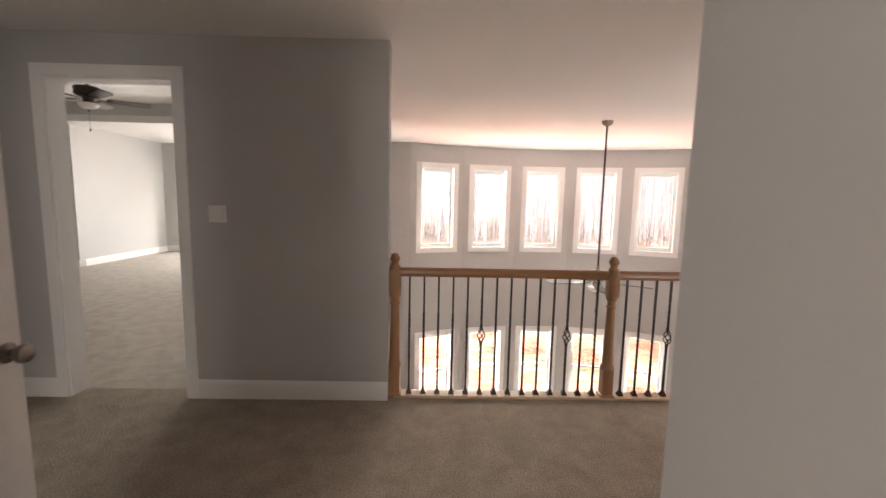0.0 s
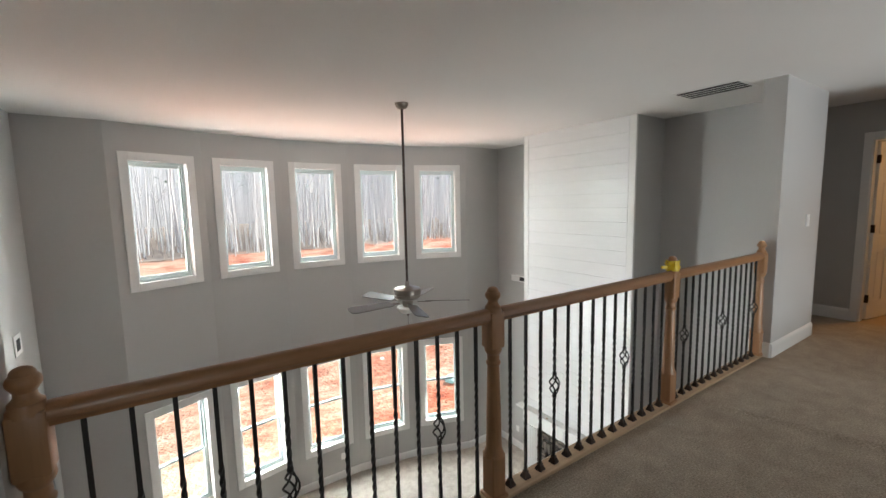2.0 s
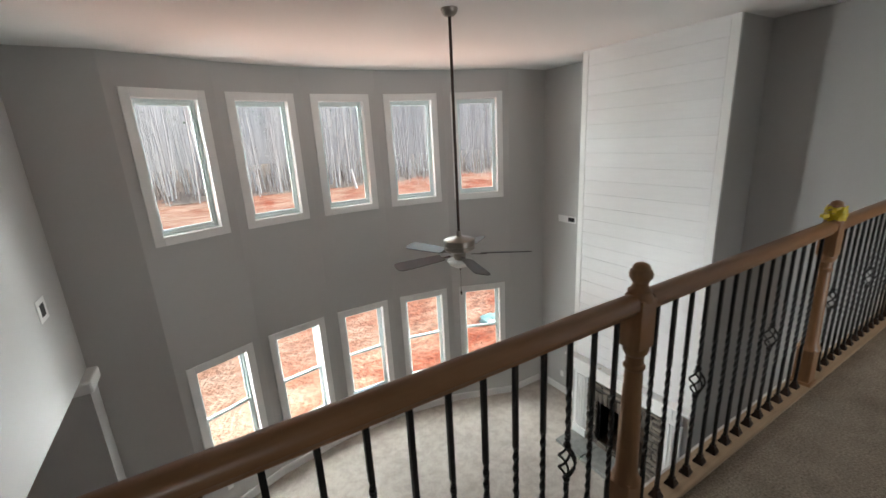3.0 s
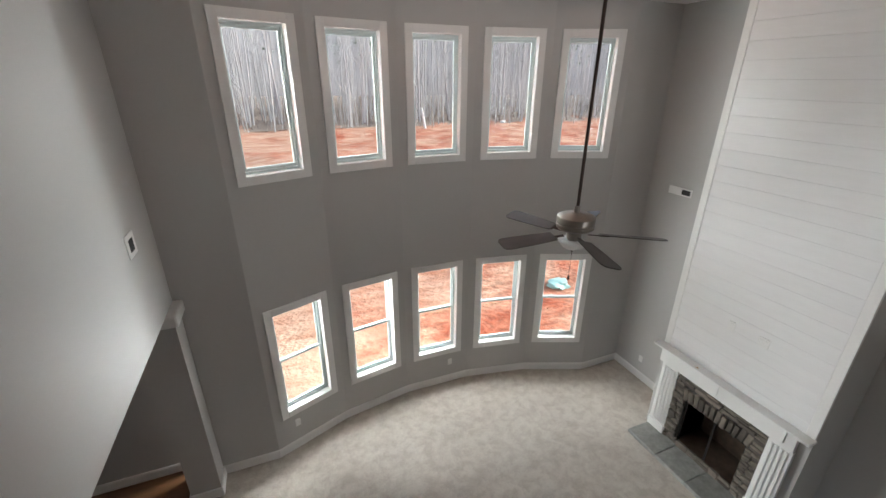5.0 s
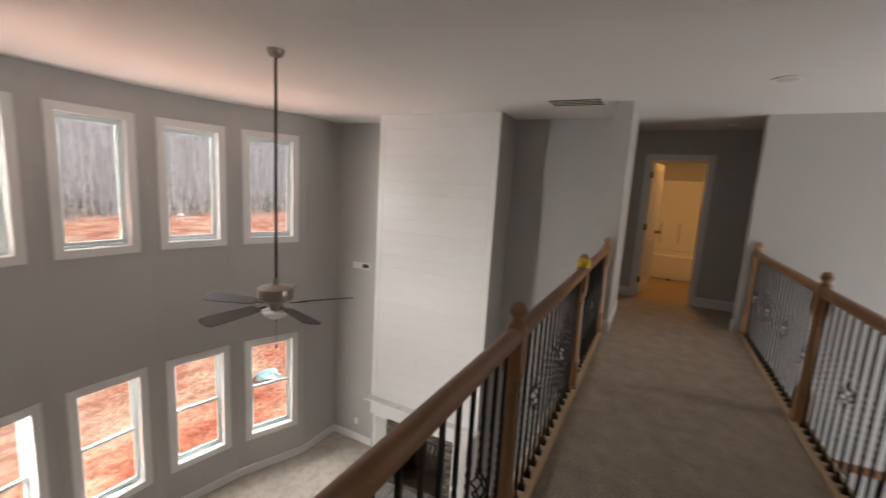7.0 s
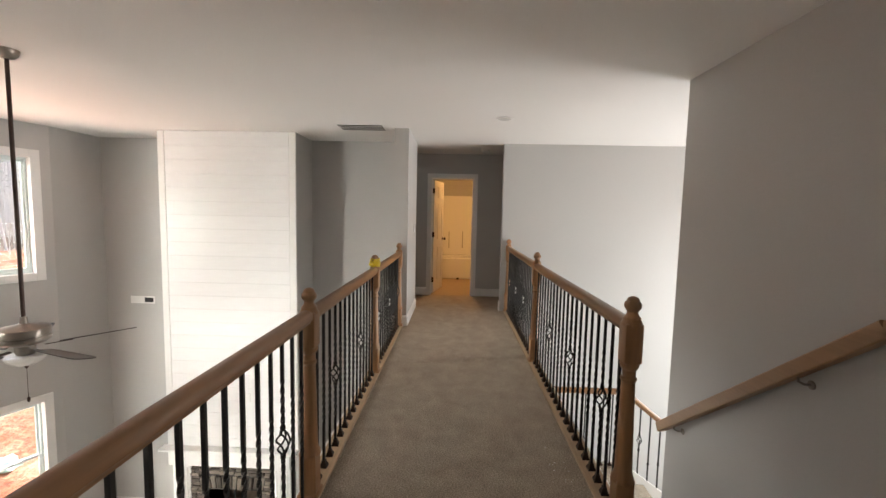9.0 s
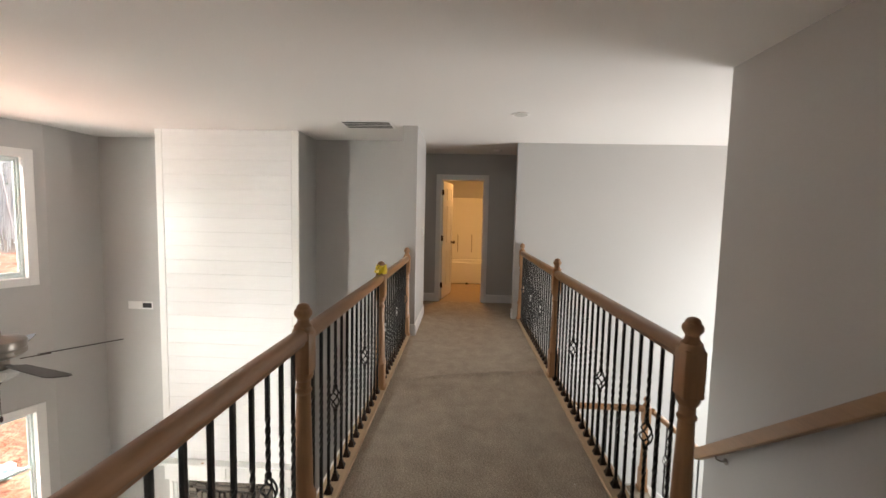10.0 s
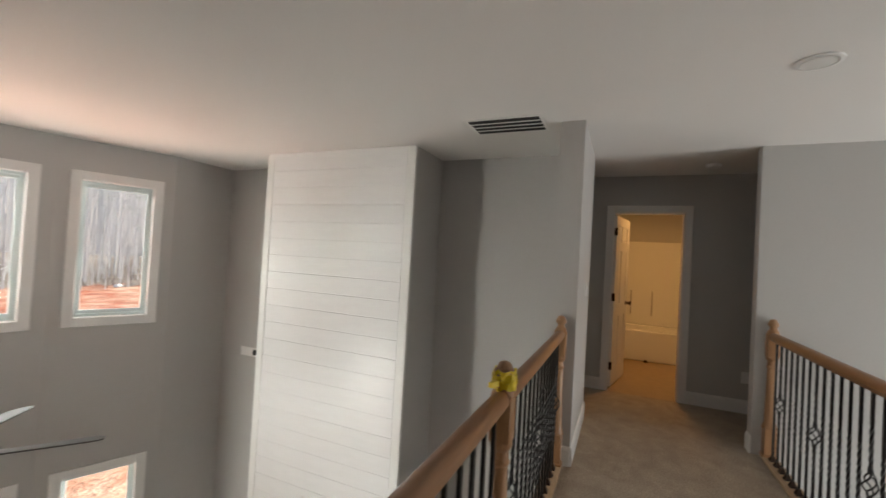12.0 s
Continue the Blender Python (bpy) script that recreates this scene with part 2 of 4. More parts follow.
def box(bm, x0, x1, y0, y1, z0, z1, bevel=0.0, seg=1, m=None):
    vs = [bm.verts.new((x, y, z)) for x in (x0, x1) for y in (y0, y1) for z in (z0, z1)]
    fs = [bm.faces.new([vs[i] for i in q]) for q in ((0, 1, 3, 2), (4, 6, 7, 5), (0, 4, 5, 1), (2, 3, 7, 6), (0, 2, 6, 4), (1, 5, 7, 3))]
    if m:
        bmesh.ops.transform(bm, matrix=m, verts=vs)
    if bevel:
        es = list({e for f in fs for e in f.edges})
        bmesh.ops.bevel(bm, geom=es, offset=bevel, segments=seg, profile=0.5, affect="EDGES")


def boxed(*args, **kw):
    bm = bmesh.new()
    box(bm, *args, **kw)
    return bm


def lathe(bm, profile, seg=20, m=None, flat_start=True):
    """Turns a profile of (radius, height) round the z axis."""
    rings = []
    for r, z in profile:
        rings.append([bm.verts.new((r * math.cos(2 * math.pi * i / seg), r * math.sin(2 * math.pi * i / seg), z)) for i in range(seg)])
    for a, b in zip(rings, rings[1:]):
        for i in range(seg):
            bm.faces.new((a[i], a[(i + 1) % seg], b[(i + 1) % seg], b[i]))
    bm.faces.new(rings[0][::-1])
    bm.faces.new(rings[-1])
    if m:
        bmesh.ops.transform(bm, matrix=m, verts=[v for r in rings for v in r])


def sweep(bm, outline, p0, p1):
    """Extrudes an outline of (across, up) from p0 to p1; 'across' lies level."""
    p0, p1 = Vector(p0), Vector(p1)
    d = (p1 - p0).normalized()
    side = d.cross(Vector((0, 0, 1))).normalized()
    up = side.cross(d)
    a = [bm.verts.new(p0 + side * u + up * w) for u, w in outline]
    b = [bm.verts.new(p1 + side * u + up * w) for u, w in outline]
    n = len(a)
    for i in range(n):
        bm.faces.new((a[i], a[(i + 1) % n], b[(i + 1) % n], b[i]))
    bm.faces.new(a[::-1])
    bm.faces.new(b)


def tube(bm, points, r, seg=6):
    """A round bar along points."""
    rings = []
    pts = [Vector(p) for p in points]
    for i, p in enumerate(pts):
        d = (pts[min(i + 1, len(pts) - 1)] - pts[max(i - 1, 0)]).normalized()
        s = d.orthogonal().normalized() if abs(d.z) > 0.9 else d.cross(Vector((0, 0, 1))).normalized()
        u = d.cross(s)
        rr = r[i] if isinstance(r, (list, tuple)) else r
        rings.append([bm.verts.new(p + rr * (s * math.cos(2 * math.pi * k / seg) + u * math.sin(2 * math.pi * k / seg))) for k in range(seg)])
    for a, b in zip(rings, rings[1:]):
        for k in range(seg):
            bm.faces.new((a[k], a[(k + 1) % seg], b[(k + 1) % seg], b[k]))
    bm.faces.new(rings[0][::-1])
    bm.faces.new(rings[-1])


def wall(name, p0, p1, z0, z1, thick, openings=(), mat=None, label="greige painted drywall"):
    """A wall whose room face runs from p0 to p1 in plan; its body lies to the right of that way. Openings are (from, to, z0, z1) along it."""
    p0, p1 = Vector((*p0, 0)), Vector((*p1, 0))
    d = (p1 - p0).normalized()
    n = Vector((d.y, -d.x, 0)) * thick
    length = (p1 - p0).length
    us = sorted({0, length, *[o[0] for o in openings], *[o[1] for o in openings]})
    zs = sorted({z0, z1, *[o[2] for o in openings], *[o[3] for o in openings]})
    solid = {}
    for i in range(len(us) - 1):
        for j in range(len(zs) - 1):
            cu, cz = (us[i] + us[i + 1]) / 2, (zs[j] + zs[j + 1]) / 2
            solid[i, j] = not any(o[0] < cu < o[1] and o[2] < cz < o[3] for o in openings)
    bm = bmesh.new()
    cache = {}

    def v(i, j, k):
        if (i, j, k) not in cache:
            cache[i, j, k] = bm.verts.new(p0 + d * us[i] + n * k + Vector((0, 0, zs[j])))
        return cache[i, j, k]

    for (i, j), s in solid.items():
        if not s:
            continue
        for k in (0, 1):
            bm.faces.new((v(i, j, k), v(i + 1, j, k), v(i + 1, j + 1, k), v(i, j + 1, k)))
        for (a, b), (e, f) in (((i - 1, j), ((i, j), (i, j + 1))), ((i + 1, j), ((i + 1, j), (i + 1, j + 1))), ((i, j - 1), ((i, j), (i + 1, j))), ((i, j + 1), ((i, j + 1), (i + 1, j + 1)))):
            if not solid.get((a, b), False):
                bm.faces.new((v(*e, 0), v(*f, 0), v(*f, 1), v(*e, 1)))
    ob = make(name, bm, mat or PAINT)
    return tagged(ob, label, "wall", kind="structure")


def slab(name, x0, x1, y0, y1, z0, z1, mat, label, category):
    return tagged(make(name, boxed(x0, x1, y0, y1, z0, z1), mat), label, category, kind="structure")


BASE_OUT = [(0, 0), (0.014, 0), (0.014, 0.105), (0.010, 0.122), (0.004, 0.132), (0, 0.135)]


def baseboard(runs, z=0.0):
    """Baseboards along runs of plan points; each stands to the right of its way."""
    for p0, p1 in runs:
        bm = bmesh.new()
        sweep(bm, BASE_OUT, (*p0, z), (*p1, z))
        tagged(make("baseboard", bm, TRIM), "white painted baseboard along the wall", "baseboard", kind="structure")


# ---- structure: upper floor ----
CZ, LOW = 2.44, -3.31
XE = 5.44          # east wall of great room and foyer
slab("floor_hall", -3.6, 1.2, 0.36, 2.94, -0.32, 0, CARPET, "taupe brown cut-pile carpet in the upper hall", "floor")
slab("floor_bridge", 1.2, 6.52, 1.36, 2.94, -0.32, 0, CARPET, "taupe brown carpet along the bridge", "floor")
slab("floor_far_hall", 5.56, 6.52, 2.94, 5.2, -0.32, 0, CARPET, "taupe carpet in the far hall", "floor")
slab("floor_far_hall_south", 5.56, 6.52, -1.0, 1.36, -0.32, 0, CARPET, "taupe carpet in the far hall", "floor")
slab("floor_study", -2.2, 1.4, -2.8, 0.36, -0.32, 0, CARPET, "taupe carpet in the study", "floor")
slab("floor_bedroom", -9.2, -1.22, 2.94, 10.6, -0.32, 0, CARPET_LOW, "pale beige carpet in the bedroom", "floor")
slab("floor_bathroom", 6.52, 9.2, 0.9, 3.4, -0.32, 0, BATHFLOOR, "tan vinyl bathroom floor", "floor")
slab("ceiling_main", -3.72, 9.3, -4.2, 2.94, CZ, CZ + 0.2, CEIL, "flat white painted ceiling", "ceiling")
slab("ceiling_great_room", -1.22, 9.3, 2.94, 8.5, CZ, CZ + 0.2, CEIL, "flat white painted ceiling", "ceiling")

wall("wall_hall_north", (-0.275, 2.81), (-3.6, 2.81), -0.32, CZ, 0.13, [(1.395, 2.225, -0.006, 2.17)])
wall("wall_hall_west", (-3.6, 2.94), (-3.6, 0.36), -0.32, CZ, 0.12)
wall("wall_stair", (-3.6, 0.48), (-0.52, 0.48), -0.32, CZ, 0.12, [(1.58, 2.34, -0.006, 2.04)])
wall("wall_stair_east", (0.328, 0.48), (2.61, 0.48), LOW, CZ, 0.12)
wall("wall_study_header", (-0.52, 0.48), (0.328, 0.48), 2.06, CZ, 0.12)
wall("wall_study_east", (0.328, -2.8), (0.328, 0.36), 0, CZ, 0.12)
wall("wall_study_west", (-2.2, 0.36), (-2.2, -2.8), 0, CZ, 0.12)
wall("wall_study_south", (-2.2, -2.8), (0.448, -2.8), 0, CZ, 0.12)
wall("wall_bridge_end", (5.56, 2.79), (4.475, 2.79), 0, CZ, 0.172)
wall("wall_far_hall", (6.52, -1.0), (6.52, 5.2), 0, CZ, 0.12, [(2.905, 3.625, 0, 2.035)])
wall("wall_far_hall_north_end", (5.56, 5.2), (6.64, 5.2), 0, CZ, -0.12)
wall("wall_far_hall_south_end", (6.64, -1.0), (5.56, -1.0), 0, CZ, -0.12)
wall("wall_east_north", (XE, 2.92), (XE, 7.5), LOW, CZ, 0.12)
wall("wall_east_under_bridge", (XE, 1.52), (XE, 2.92), LOW, -0.32, 0.12)
wall("wall_foyer_east", (XE, -4.0), (XE, 1.52), LOW, CZ, 0.12, [(0.6, 1.9, LOW, -1.28)])
wall("wall_foyer_south", (XE, -4.0), (-3.6, -4.0), LOW, CZ, -0.15, [(0.24, 2.64, -1.5, 1.8)])
wall("wall_foyer_west", (2.61, -4.0), (2.61, 0.36), LOW, CZ, -0.12)
wall("wall_great_west", (-1.15, 2.94), (-1.15, 7.5), LOW, CZ, -0.12, [(0.6, 4.28, LOW, -0.70)])
wall("wall_under_bridge", (1.22, 1.36), (5.435, 1.36), LOW, -0.32, -0.12)
wall("wall_great_south_return", (-1.22, 2.94), (-0.275, 2.94), LOW, -0.32, 0.13)
wall("wall_under_hall", (-1.22, 0.48), (0.328, 0.48), LOW, -0.32, 0.12)

# bay of five facets with an upper and a lower window each
BX, BY, BR, BA = 2.12, 2.50, 5.595, radians(10.8)


def bay_point(k):
    a = (k - 2.5) * BA
    return BX + BR * math.sin(a), BY + BR * math.cos(a)


WIN = {"upper": (0.452 + 0.09, 2.113 - 0.09), "lower": (-2.73 + 0.09, -1.06 - 0.09)}
HALF = 0.83 / 2 - 0.09
WALLT = 0.17
left_end, right_end = bay_point(0), bay_point(5)
wall("wall_bay_return_west", (-1.22, left_end[1]), left_end, LOW - 0.6, CZ, -WALLT)
wall("wall_bay_return_east", right_end, (XE + 0.12, right_end[1]), LOW - 0.6, CZ, -WALLT)


def facet_pose(k):
    p0, p1 = Vector((*bay_point(k), 0)), Vector((*bay_point(k + 1), 0))
    mid = (p0 + p1) / 2
    return pose(mid.x, mid.y, 0, 0, 0, math.degrees(math.atan2(p1.y - p0.y, p1.x - p0.x)))


for k in range(5):
    p0, p1 = bay_point(k), bay_point(k + 1)
    ln = math.dist(p0, p1)
    ops = [(ln / 2 - HALF, ln / 2 + HALF, *WIN[w]) for w in WIN]
    wall("wall_bay", p0, p1, LOW - 0.6, CZ, -WALLT, ops)


def window(m, z0, z1, hung, label):
    """Cased vinyl window. x runs across, y to the outside, the wall's room face at y = 0."""
    w = thing("window", m, label, "window", kind="structure")
    h = HALF
    t = 0.09
    for x0, x1, a, b in ((-h - t, -h + 0.006, z0 - t, z1 + t), (h - 0.006, h + t, z0 - t, z1 + t), (-h + 0.006, h - 0.006, z1 - 0.006, z1 + t), (-h + 0.006, h - 0.006, z0 - t, z0 + 0.006)):
        part("casing", boxed(x0, x1, -0.02, 0.0, a, b, bevel=0.003), TRIM, w, "white painted flat casing")
    for x0, x1, a, b in ((-h, -h + 0.008, z0, z1), (h - 0.008, h, z0, z1), (-h + 0.008, h - 0.008, z1 - 0.008, z1), (-h + 0.008, h - 0.008, z0, z0 + 0.008)):
        part("jamb", boxed(x0, x1, -0.001, WALLT, a, b), TRIM, w)
    i = h - 0.008
    zi0, zi1 = z0 + 0.008, z1 - 0.008
    y0, y1 = 0.075, 0.15
    for x0, x1, a, b in ((-i, -i + 0.024, zi0, zi1), (i - 0.024, i, zi0, zi1), (-i + 0.024, i - 0.024, zi1 - 0.03, zi1), (-i + 0.024, i - 0.024, zi0, zi0 + 0.03)):
        part("frame", boxed(x0, x1, y0, y1, a, b, bevel=0.003), VINYL, w)
    s = i - 0.024
    a0, a1 = zi0 + 0.03, zi1 - 0.03
    sashes = [(a0, a1, 0.095, 0.125)]
    if hung:
        mid = (a0 + a1) / 2
        sashes = [(a0, mid + 0.018, 0.085, 0.108), (mid - 0.018, a1, 0.112, 0.135)]
    for b0, b1, ya, yb in sashes:
        sash = part("sash", boxed(-s, -s + 0.024, ya, yb, b0, b1, bevel=0.003), VINYL, w)
        part("stile", boxed(s - 0.024, s, ya, yb, b0, b1, bevel=0.003), VINYL, sash)
        part("top_rail", boxed(-s + 0.024, s - 0.024, ya, yb, b1 - 0.034, b1, bevel=0.003), VINYL, sash)
        part("bottom_rail", boxed(-s + 0.024, s - 0.024, ya, yb, b0, b0 + 0.036, bevel=0.003), VINYL, sash)
        ym = (ya + yb) / 2
        pane = part("pane", boxed(-s + 0.024, s - 0.024, ym - 0.002, ym + 0.002, b0 + 0.036, b1 - 0.034), GLASS, sash, "clear glass")
        pane.visible_shadow = False
    if hung:
        for x in (-0.14, 0.14):
            part("sash_lock", boxed(x - 0.03, x + 0.03, 0.078, 0.1, mid + 0.018, mid + 0.03, bevel=0.004), VINYL, w)
    return w


for k in range(5):
    window(facet_pose(k), *WIN["upper"], False, "fixed white vinyl window in the upper bay wall")
for k in range(5):
    window(facet_pose(k), *WIN["lower"], True, "double-hung white vinyl window in the lower bay wall")

# added hidden lamps that stand in for daylight at the bay openings: from both sides outside each opening, and off the
# ground from under each sill
for k in range(5):
    m = facet_pose(k)
    d = m.to_3x3()
    near = 0.5 if k == 4 else 1.0     # the last facet stands close to the chimney
    west_gain = (9.5, 1.2, 0.6, 0.5, 0.5)[k]     # tuned gain of the west-side lamps; the first is boosted to brighten the east wall
    for row, (west_w, east_w, ground_w) in DAYLIGHT.items():
        z0, z1 = WIN[row]
        mid, tip = (z0 + z1) / 2 + 0.1, (-0.12 if row == "upper" else -0.45)
        if k == 0:
            # this added lamp stands further out, so its light reaches past the chimney
            p = m @ Vector((-0.80, 1.30, mid + 0.1))
            area_lamp("window_sky_fill", p, p + d @ Vector((0.52, -0.85, tip * 0.6)), 0.42, 1.25, (west_gain if row == "upper" else 5.0) * west_w, SKYLIGHT)
        else:
            p = m @ Vector((-HALF - 0.10, 0.31, mid))
            area_lamp("window_sky_fill", p, p + d @ Vector((0.62, -0.74, tip)), 0.2, 1.25, near * west_gain * west_w, SKYLIGHT)
        p = m @ Vector((HALF + 0.28, 0.33, mid))
        area_lamp("window_sky_fill", p, p + d @ Vector((-0.70, -0.68, tip)), 0.2, 1.25, near * east_w, SKYLIGHT)
        # clay-coloured lamp added under the sill in place of light bounced off the ground
        p = m @ Vector((0, 0.34, z0 - (0.13 if row == "upper" else 0.36)))
        area_lamp("window_ground_light", p, p + d @ Vector((0, -0.84, 0.24 if row == "upper" else 0.58)), 0.62, 0.18, ground_w, CLAYLIGHT)

# ---- structure: lower floor ----
slab("floor_great_room", -1.15, XE, 2.94, 8.2, LOW - 0.3, LOW, CARPET_LOW, "pale beige carpet with vacuum marks", "floor")
slab("floor_foyer", -1.1, 9.3, -4.1, 2.94, LOW - 0.3, LOW, CARPET_LOW, "pale beige carpet in the foyer", "floor")
slab("floor_west_room", -5.4, -1.15, 2.94, 8.2, LOW - 0.3, LOW, WOODFLOOR, "brown hardwood floor", "floor")
slab("ceiling_west_room", -5.4, -1.22, 2.94, 8.2, -0.70, -0.33, CEIL, "white ceiling of the lower room", "ceiling")
wall("wall_west_room_north", (-5.4, 7.75), (-1.22, 7.75), LOW, -0.70, -0.15)
wall("wall_west_room_west", (-5.4, 2.94), (-5.4, 7.75), LOW, -0.70, -0.15)
wall("wall_west_room_south", (-1.22, 2.94), (-5.4, 2.94), LOW, -0.70, -0.12)

bays = [bay_point(k) for k in range(6)]
baseboard([((-1.15, bays[0][1]), bays[0])] + [(bays[k], bays[k + 1]) for k in range(5)] + [(bays[5], (XE, bays[5][1]))], LOW)

# upper baseboards
baseboard([((-3.6, 2.81), (-2.57, 2.81)), ((-1.60, 2.81), (-0.275, 2.81)), ((4.475, 2.79), (5.56, 2.79)), ((4.475, 2.96), (4.475, 2.79)), ((6.52, 5.2), (6.52, 2.695)), ((6.52, 1.835), (6.52, -1.0)), ((5.56, -1.0), (5.56, 1.52)), ((5.56, 1.52), (XE, 1.52))])
baseboard([((XE, 7.5), (XE, 6.16)), ((XE, 4.32), (XE, 1.52))], LOW)
baseboard([((-5.4, 7.75), (-1.36, 7.75))], LOW)

# bedroom shell with a higher ceiling and a raised tray
BZ = CZ + 0.27
wall("wall_bedroom_south_upper", (-3.70, 2.95), (-1.22, 2.95), CZ + 0.002, BZ, 0.10)
wall("wall_bedroom_south", (-9.2, 2.94), (-3.72, 2.94), 0, BZ, 0.12)
wall("wall_bedroom_north", (-9.2, 10.6), (-1.22, 10.6), 0, BZ, -0.15, [(4.0, 6.8, 0.6, 2.1)])
wall("wall_bedroom_closet", (-9.2, 8.0), (-6.82, 8.0), 0, BZ, -0.12)
wall("wall_bedroom_west", (-6.82, 8.12), (-6.82, 10.6), 0, BZ, -0.12)
wall("wall_bedroom_far_west", (-9.2, 2.94), (-9.2, 8.0), 0, BZ + 0.34, -0.12)
wall("wall_bedroom_east", (-1.22, 10.75), (-1.22, 7.67), 0, BZ, -0.12)
slab("ceiling_bedroom_north", -9.2, -1.22, 7.75, 10.7, BZ, BZ + 0.12, CEIL, "white bedroom ceiling", "ceiling")
slab("ceiling_bedroom_south", -9.2, -1.22, 2.945, 3.5, BZ, BZ + 0.12, CEIL, "white bedroom ceiling", "ceiling")
slab("ceiling_tray", -9.2, -1.22, 3.38, 7.87, BZ + 0.34, BZ + 0.44, CEIL, "raised white tray ceiling", "ceiling")
wall("wall_tray_north", (-9.2, 7.75), (-1.22, 7.75), BZ + 0.12, BZ + 0.34, -0.12)
wall("wall_tray_south", (-1.22, 3.5), (-9.2, 3.5), BZ + 0.12, BZ + 0.34, -0.12)
wall("wall_bedroom_tray_east", (-1.3, 3.5), (-1.3, 7.75), BZ + 0.0, BZ + 0.34, 0.08)
baseboard([((-6.82, 8.12), (-6.82, 10.6)), ((-9.2, 8.0), (-6.82, 8.0)), ((-6.82, 10.6), (-1.3, 10.6))])

# bathroom shell
wall("wall_bath_north", (6.64, 3.4), (9.2, 3.4), 0, CZ, -0.12)
wall("wall_bath_south", (9.2, 0.9), (6.64, 0.9), 0, CZ, -0.12)
wall("wall_bath_east", (9.2, 0.9), (9.2, 3.4), 0, CZ, 0.12)


# ---- doors ----
def casing(m, w, h, label):
    """Flat casing and jamb lining round a door opening; x across from 0 to w, the room face at y = 0, the wall behind it."""
    c = thing("door_casing", m, label, "door casing", kind="structure")
    t = 0.07
    part("side_casing", boxed(-t, 0.004, -0.018, 0, 0, h + t, bevel=0.003), TRIM, c)
    part("side_casing", boxed(w - 0.004, w + t, -0.018, 0, 0, h + t, bevel=0.003), TRIM, c)
    part("head_casing", boxed(0.004, w - 0.004, -0.018, 0, h - 0.004, h + t, bevel=0.003), TRIM, c)
    part("jamb", boxed(0, 0.016, -0.001, 0.135, 0, h - 0.016), TRIM, c)
    part("jamb", boxed(w - 0.016, w, -0.001, 0.135, 0, h - 0.016), TRIM, c)
    part("head_jamb", boxed(0, w, -0.001, 0.135, h - 0.016, h - 0.001), TRIM, c)
    return c


casing(pose(-2.50, 2.81, 0), 0.83, 2.17, "white painted casing of the bedroom doorway")
casing(pose(6.52, 2.625, 0, 0, 0, -90), 0.72, 2.035, "white painted casing of the bathroom doorway")
casing(pose(-1.26, 0.48, 0, 0, 0, 180), 0.76, 2.04, "white painted casing of the closet doorway")


def panel_door(m, w, h, label, backset=0.065, metal=NICKEL, metal_label="brushed nickel"):
    """Six-panel door; the hinge at x = 0, leaf 35 mm thick round y = 0."""
    d = thing("panel_door", m, label, "door")
    bm = bmesh.new()
    s = 0.11
    rails = [0, 0.22, 0.82, 0.96, 1.60, 1.70, h - 0.11 - 0.012, h - 0.012]
    box(bm, 0, s, -0.0175, 0.0175, 0.012, h - 0.012, bevel=0.002)
    box(bm, w - s, w, -0.0175, 0.0175, 0.012, h - 0.012, bevel=0.002)
    box(bm, w / 2 - 0.045, w / 2 + 0.045, -0.0170, 0.0170, 0.03, h - 0.03)
    for a, b in ((0.012, 0.22), (0.82, 0.96), (1.60, 1.70), (h - 0.12, h - 0.012)):
        box(bm, s, w - s, -0.0173, 0.0173, a, b)
    part("leaf_frame", bm, TRIM, d)
    for a, b in ((0.22, 0.82), (0.96, 1.60), (1.70, h - 0.12)):
        for x0, x1 in ((s, w / 2 - 0.045), (w / 2 + 0.045, w - s)):
            bm = bmesh.new()
            box(bm, x0, x1, -0.006, 0.006, a, b)
            box(bm, x0 + 0.03, x1 - 0.03, -0.013, 0.013, a + 0.03, b - 0.03, bevel=0.008)
            part("panel", bm, TRIM, d)
    for sy in (-1, 1):
        bm = bmesh.new()
        lathe(bm, [(0.030, 0), (0.030, 0.006), (0.012, 0.012), (0.011, 0.032), (0.024, 0.040), (0.029, 0.052), (0.026, 0.064), (0.012, 0.070)], 16, pose(w - backset, sy * 0.0175, 0.95, -90 * sy))
        part("door_handle", bm, metal, d, metal_label + " handle", smooth=True)
    for z in (0.25, 1.05, 1.82):
        bm = bmesh.new()
        box(bm, -0.004, 0.006, -0.026, 0.018, z - 0.045, z + 0.045)
        part("hinge", bm, metal, d, metal_label + " hinge")
    return d


panel_door(pose(6.655, 2.60, 0, 0, 0, -12), 0.69, 2.02, "white six-panel door standing open into the bathroom", metal=BRONZE, metal_label="dark bronze")
panel_door(pose(-1.245, 0.50, 0, 0, 0, 88), 0.74, 2.02, "white panel door standing open against the hall", backset=0.045)


